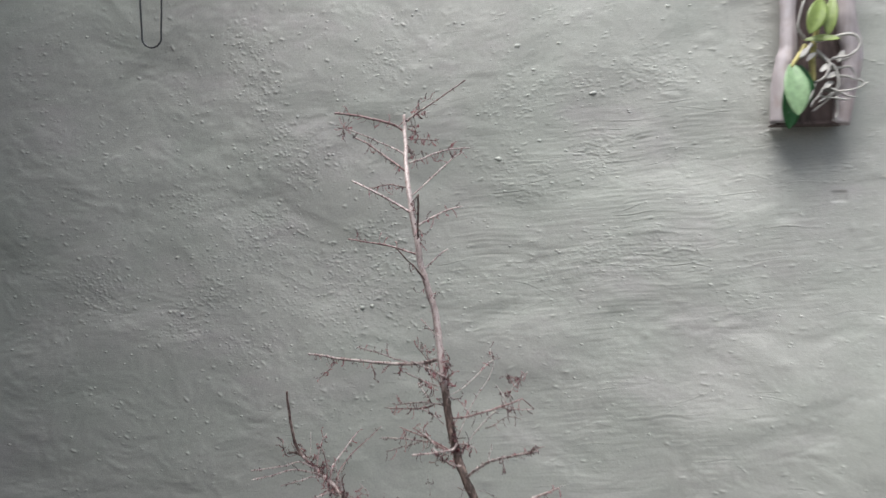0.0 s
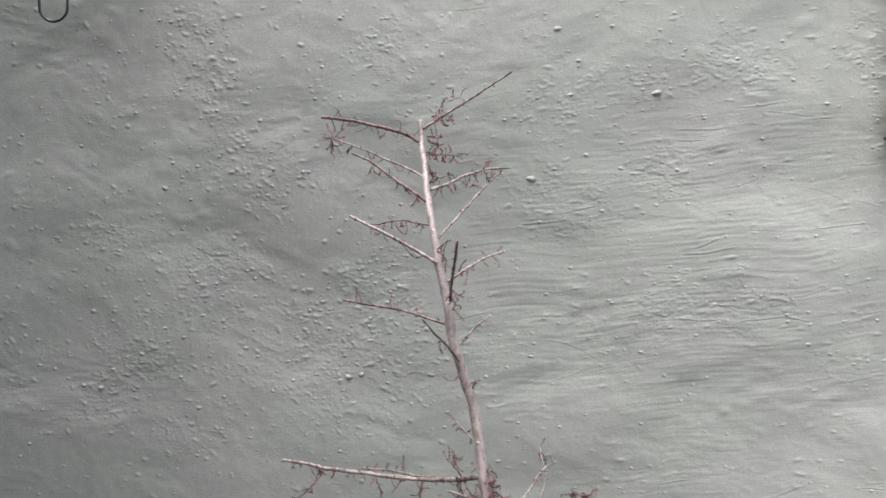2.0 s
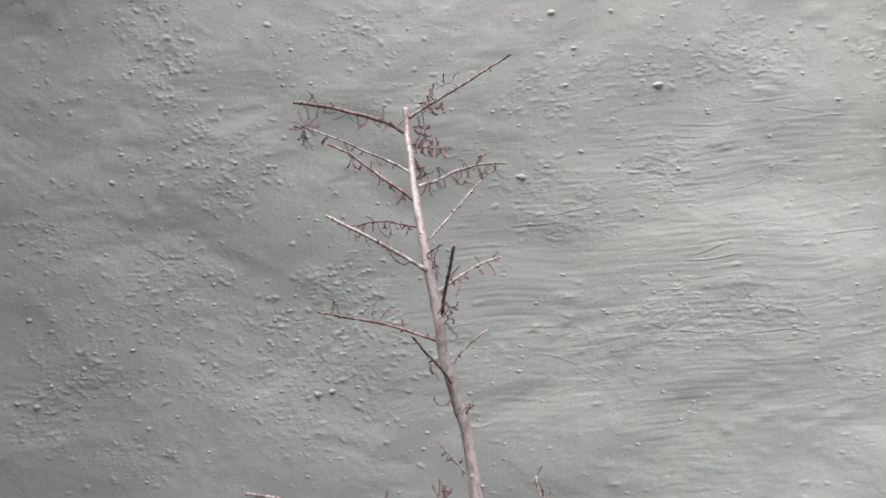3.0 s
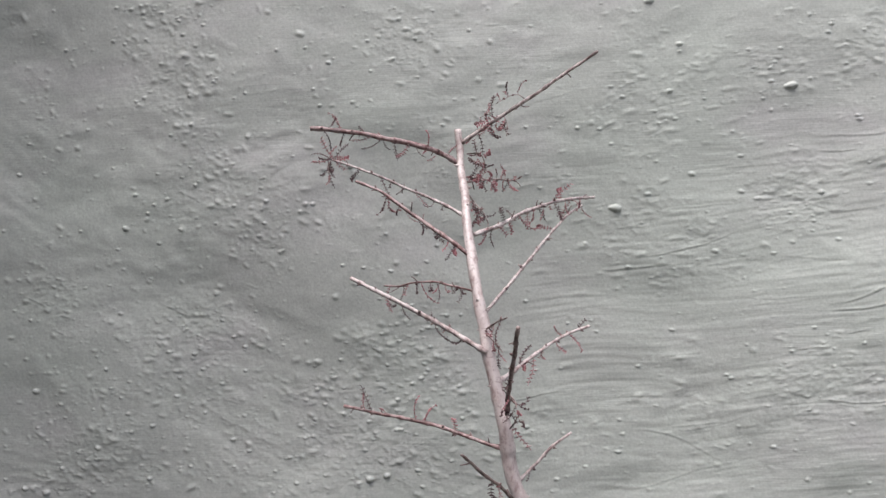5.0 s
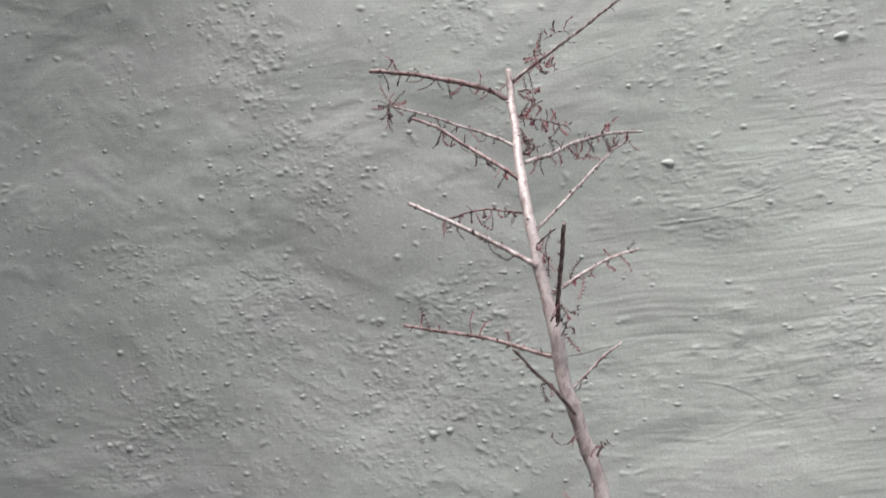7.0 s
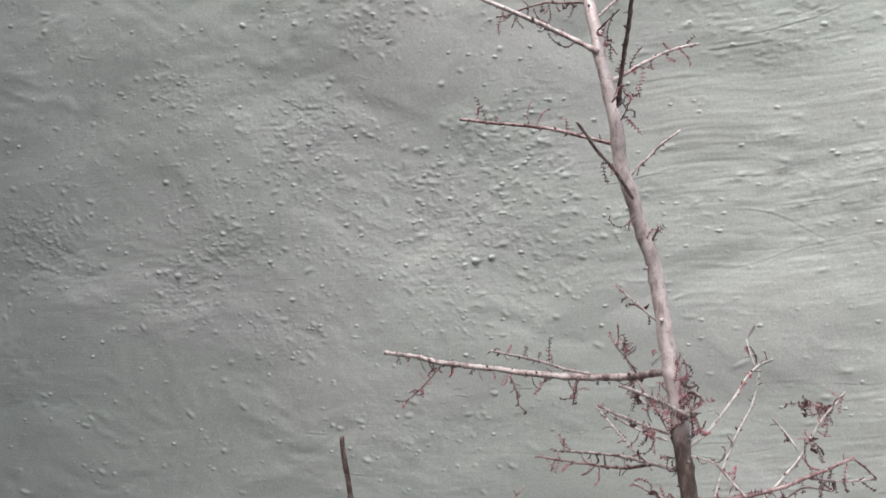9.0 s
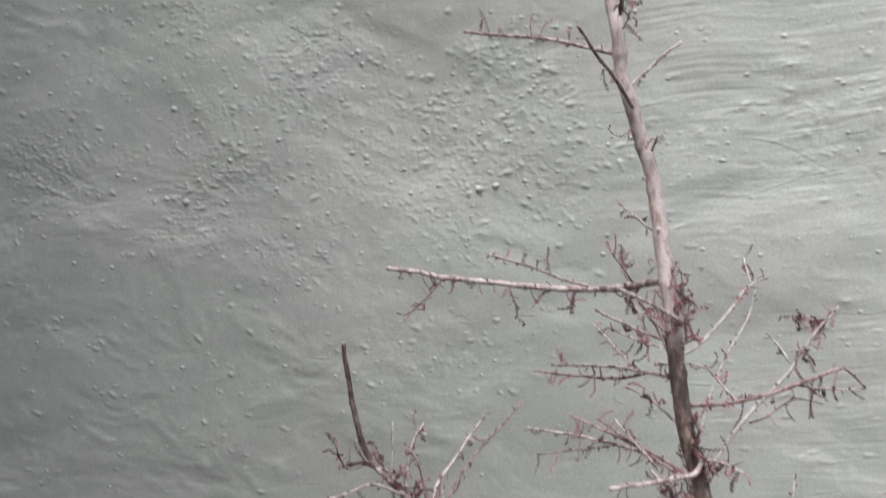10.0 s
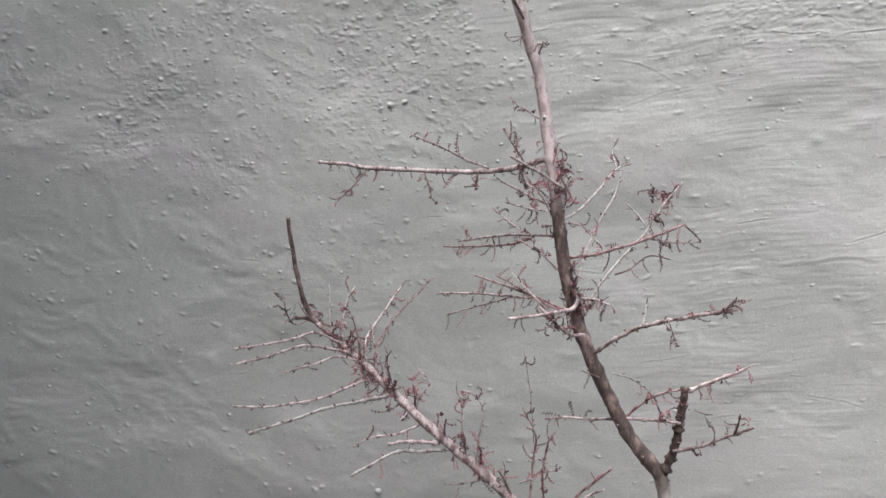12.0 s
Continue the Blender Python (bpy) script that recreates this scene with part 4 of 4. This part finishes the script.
branch([(-0.118, 1.382, 0.865), (-0.116, 1.388, 0.893), (-0.117, 1.394, 0.918)], 1.1, 0.9, BARK_GREY, 6, 0.8, 1, "c")
branch([(-0.103, 1.379, 0.855), (-0.098, 1.385, 0.888), (-0.095, 1.388, 0.908), (-0.106, 1.392, 0.924), (-0.118, 1.394, 0.925)], 1.3, 0.7, BARK_GREY, 7, 0.7, 1, "c")
branch([(-0.098, 1.379, 0.854), (-0.097, 1.371, 0.870), (-0.100, 1.364, 0.882)], 1, 0.7, BARK_PINK, 12, 0.1, 1, "r")
branch([(-0.097, 1.374, 0.838), (-0.115, 1.363, 0.840), (-0.129, 1.354, 0.843)], 0.8, 0.5, BARK_BROWN, 1, 0.3, 1, "d")
branch([(-0.066, 1.374, 0.820), (-0.073, 1.369, 0.838), (-0.080, 1.364, 0.854)], 1.4, 0.8, BARK_BROWN, 2, 0.3, 1, "d")
branch([(-0.180, 1.404, 0.909), (-0.188, 1.398, 0.905), (-0.195, 1.394, 0.908)], 0.9, 0.7, BARK_BROWN, 5, 0.2, 1, "c")

# ---- wire loop hanging from the wall ----
STEEL, _n, _l, _b = material("dull_steel_wire", 0.38, 0.5, 0.85)
_b.inputs["Base Color"].default_value = (0.10, 0.105, 0.11, 1)
loop = [(-0.640, 1.81, 2.16), (-0.640, 1.70, 2.165), (-0.640, 1.652, 2.14), (-0.639, 1.645, 2.05), (-0.639, 1.645, 1.85), (-0.637, 1.645, 1.775)]
loop += [(-0.617 - 0.020 * math.cos(a), 1.645, 1.762 - 0.0205 * math.sin(a)) for a in np.linspace(0.25, math.pi - 0.25, 9)]
loop += [(-0.597, 1.645, 1.775), (-0.595, 1.645, 1.85), (-0.595, 1.645, 2.05), (-0.594, 1.652, 2.14), (-0.594, 1.70, 2.165), (-0.594, 1.81, 2.16)]
lp, _, _ = curve_through(loop, 0.004)
lv, lf = tube(lp, [0.0019] * len(lp), 10)
wire = tagged(new("wire_hook", mesh_of("wire_hook", lv, lf, STEEL)), "bent dull steel wire loop hanging from the wall", "hook")

# ---- orchid on its wooden mount ----
m, n, l, b = material("weathered_mauve_wood", 0.75, 0.25)
co = n.new("ShaderNodeTexCoord").outputs["Object"]
grain = noise_tex(n, l, 55, 5, 0.65, co, (1.0, 1.0, 0.12))
col = ramp(n, l, grain, [(0.3, (0.32, 0.28, 0.285)), (0.52, (0.47, 0.43, 0.45)), (0.72, (0.58, 0.55, 0.575))])
col = mix(n, l, ramp(n, l, noise_tex(n, l, 18, 3, 0.6, co), [(0.5, (0, 0, 0)), (0.72, (0.6, 0.6, 0.6))]), col, (0.34, 0.26, 0.23))
l.new(col, b.inputs["Base Color"])
bump(n, l, b, grain, 0.6, 0.003)
WOOD = m
# wood coloured dark to carry the shade of the mount's recess
m, n, l, b = material("recess_shade_wood", 0.85, 0.2)
co = n.new("ShaderNodeTexCoord").outputs["Object"]
l.new(ramp(n, l, noise_tex(n, l, 60, 5, 0.65, co, (1.0, 1.0, 0.2)), [(0.3, (0.04, 0.03, 0.03)), (0.7, (0.16, 0.125, 0.12))]), b.inputs["Base Color"])
WOOD_DARK = m
PALE_LEAF = leafy("pale_green_leaf", (0.18, 0.30, 0.16), (0.22, 0.34, 0.19), 0.4)
LIME_LEAF = leafy("lime_green_leaf", (0.15, 0.21, 0.055), (0.20, 0.265, 0.085), 0.4)
# the rear leaves' shade is put into this deep green
DEEP_LEAF = leafy("shade_darkened_leaf", (0.025, 0.10, 0.035), (0.035, 0.13, 0.045), 0.35)
ROOT = leafy("silvery_orchid_root", (0.36, 0.355, 0.335), (0.48, 0.475, 0.455), 0.6)
SHEATH = leafy("straw_coloured_stem", (0.42, 0.40, 0.14), (0.52, 0.46, 0.22), 0.55)

BASE = Vector((0.68, 1.80, 1.578))
mount = tagged(new("wooden_mount"), "weathered mauve-grey wooden mount with two rails, hung on the wall", "plant mount")
mount.location = BASE


def rail(nodes, radii, name, mat, label=""):
    pts, share, _ = curve_through([Vector(q) - BASE for q in nodes], 0.006)
    size = [float(np.interp(s, np.linspace(0, 1, len(radii)), radii)) * (1 + 0.05 * noise.noise(p * 30)) for s, p in zip(share, pts)]
    verts, faces = tube(pts, size, 18, 0.06, 9.0)
    return part(name, mesh_of(name, verts, faces, mat), mount, label)


rail([(0.631, 1.757, 1.579), (0.633, 1.757, 1.65), (0.641, 1.757, 1.708), (0.646, 1.757, 1.725), (0.645, 1.757, 1.815), (0.646, 1.757, 1.99)],
     [0.0195, 0.0195, 0.019, 0.0175, 0.0145, 0.0155, 0.015, 0.0155, 0.015], "side_rail", WOOD, "knotty mauve-grey wooden rail")
rail([(0.748, 1.757, 1.575), (0.758, 1.757, 1.64), (0.769, 1.757, 1.71), (0.755, 1.757, 1.80), (0.752, 1.757, 1.99)],
     [0.017, 0.018, 0.0205, 0.0185, 0.0165, 0.016], "side_rail", WOOD, "knotty mauve-grey wooden rail")
# the slab's dark colour stands in for shade behind the rails
part("back_slab", box_mesh("back_slab", (0.646 - BASE.x, 1.772 - BASE.y, 0.0), (0.765 - BASE.x, 1.810 - BASE.y, 0.41), WOOD_DARK, 0.004, 0.002), mount, "wooden slab darkened for the shade between the rails")
part("foot_strip", box_mesh("foot_strip", (0.622 - BASE.x, 1.748 - BASE.y, -0.003), (0.760 - BASE.x, 1.803 - BASE.y, 0.002), WOOD_DARK, 0.0015), mount, "thin dark strip of wood")

orchid = tagged(new("orchid"), "green orchid with oval leaves and silvery roots on wood", "orchid")
orchid.location = BASE


def leaf(root, tip, width, mat, droop=0.0, face=(0, -1, 0.25), label=""):
    """An oval blade with a folded midrib and some thickness."""
    root, tip = Vector(root) - BASE, Vector(tip) - BASE
    way = tip - root
    side = way.cross(Vector(face)).normalized()
    up = side.cross(way).normalized()
    verts, faces = [], []
    rows, cols = 14, 6
    for layer in (1, -1):
        for i in range(rows + 1):
            s = i / rows
            w = width * 0.5 * (math.sin(math.pi * min(1, s ** 1.15 * 0.97 + 0.03)) ** 0.62 if s < 1 else 0.06)
            c = root + way * s + up * droop * math.sin(math.pi * s)
            for k in range(cols + 1):
                q = k / cols * 2 - 1
                verts.append(c + side * q * w + up * (abs(q) * w * 0.28 + layer * 0.0009 * (1 - 0.6 * abs(q))))
    half = (rows + 1) * (cols + 1)
    for i in range(rows):
        for k in range(cols):
            a = i * (cols + 1) + k
            q = (a, a + 1, a + cols + 2, a + cols + 1)
            faces += [q, tuple(half + z for z in reversed(q))]
    for i in range(rows):
        for k in (0, cols):
            a, c = i * (cols + 1) + k, (i + 1) * (cols + 1) + k
            faces.append((a, c, half + c, half + a) if k == 0 else (c, a, half + a, half + c))
    return part("leaf", mesh_of("leaf", verts, faces, mat), orchid, label)


def tendril(name, nodes, r0, r1, mat, label=""):
    pts, share, _ = curve_through([Vector(q) - BASE for q in nodes], 0.003)
    verts, faces = tube(pts, [r0 + (r1 - r0) * s for s in share], 8, 0.2, 4.0)
    return part(name, mesh_of(name, verts, faces, mat), orchid, label)


leaf((0.641, 1.722, 1.69), (0.648, 1.700, 1.588), 0.049, PALE_LEAF, 0.006, (0, -1, 0.35), "large pale green oval leaf hanging down")
leaf((0.655, 1.735, 1.69), (0.643, 1.742, 1.566), 0.05, DEEP_LEAF, -0.004, (0.4, -1, 0.1), "rear leaf, its green darkened for shade")
leaf((0.662, 1.74, 1.69), (0.676, 1.742, 1.61), 0.04, DEEP_LEAF, 0.002, (0.2, -1, 0), "rear leaf, its green darkened for shade")
leaf((0.698, 1.725, 1.815), (0.668, 1.700, 1.744), 0.038, LIME_LEAF, 0.006, (0.2, -1, 0.5), "lime green leaf with a pale rim")
leaf((0.722, 1.73, 1.82), (0.708, 1.715, 1.742), 0.026, LIME_LEAF, 0.004, (-0.3, -1, 0.3), "lime green leaf")
leaf((0.73, 1.72, 1.812), (0.845, 1.66, 1.812), 0.03, LIME_LEAF, 0.006, (0, -0.6, 1), "lime green leaf reaching out sideways")
leaf((0.668, 1.728, 1.737), (0.728, 1.708, 1.734), 0.017, LIME_LEAF, 0.003, (0, -1, 0.6), "small lime green leaf")
tendril("stem", [(0.672, 1.735, 1.728), (0.660, 1.728, 1.712), (0.648, 1.722, 1.696), (0.641, 1.720, 1.684)], 0.0055, 0.0035, SHEATH, "straw-coloured jointed stem")
tendril("stem", [(0.69, 1.745, 1.66), (0.688, 1.74, 1.72), (0.697, 1.732, 1.78), (0.702, 1.73, 1.84)], 0.006, 0.005, SHEATH, "straw-coloured jointed stem")
tendril("root", [(0.690, 1.735, 1.735), (0.745, 1.705, 1.742), (0.762, 1.700, 1.722), (0.745, 1.702, 1.702), (0.715, 1.712, 1.698)], 0.0035, 0.0022, ROOT, "silvery looping root")
tendril("root", [(0.685, 1.74, 1.73), (0.672, 1.712, 1.722), (0.662, 1.706, 1.706), (0.655, 1.712, 1.700)], 0.0045, 0.002, ROOT)
tendril("root", [(0.695, 1.745, 1.72), (0.712, 1.72, 1.69), (0.704, 1.715, 1.665), (0.690, 1.72, 1.655)], 0.0035, 0.002, ROOT)
tendril("root", [(0.700, 1.745, 1.71), (0.725, 1.722, 1.68), (0.728, 1.72, 1.645), (0.712, 1.73, 1.62), (0.690, 1.745, 1.60)], 0.003, 0.0018, ROOT)
tendril("root", [(0.71, 1.74, 1.64), (0.735, 1.715, 1.635), (0.758, 1.700, 1.638), (0.774, 1.695, 1.648)], 0.0022, 0.0014, ROOT)
tendril("root", [(0.70, 1.745, 1.63), (0.725, 1.72, 1.622), (0.748, 1.715, 1.618)], 0.002, 0.0014, ROOT)
tendril("root", [(0.698, 1.75, 1.66), (0.684, 1.735, 1.63), (0.674, 1.74, 1.61), (0.664, 1.748, 1.602)], 0.0022, 0.0015, ROOT)
tendril("root", [(0.668, 1.73, 1.74), (0.652, 1.718, 1.76), (0.655, 1.712, 1.79), (0.662, 1.715, 1.81)], 0.003, 0.002, ROOT)
for k in range(7):
    # a tangle of thin dry roots and papery sheaths between the rails
    x0, z0 = 0.70 + 0.05 * random.random(), 1.63 + 0.10 * random.random()
    way = random.uniform(-2.6, 0.6)
    pts = [(x0, 1.735, z0)]
    for s in range(4):
        way += random.uniform(-0.9, 0.9)
        pts.append((pts[-1][0] + 0.014 * math.cos(way), 1.728 - 0.012 * random.random(), pts[-1][2] + 0.014 * math.sin(way)))
    tendril("root", pts, random.uniform(0.002, 0.0036), 0.0012, ROOT)
for x0, z0, x1, z1 in ((0.676, 1.722, 0.656, 1.700), (0.690, 1.712, 0.668, 1.694), (0.715, 1.690, 0.694, 1.672), (0.732, 1.672, 0.706, 1.660), (0.742, 1.715, 0.728, 1.690), (0.722, 1.655, 0.700, 1.640)):
    leaf((x0, 1.728, z0), (x1, 1.716, z1), 0.011, ROOT, 0.003, (random.uniform(-0.4, 0.4), -1, 0.4), "dry silvery sheath")
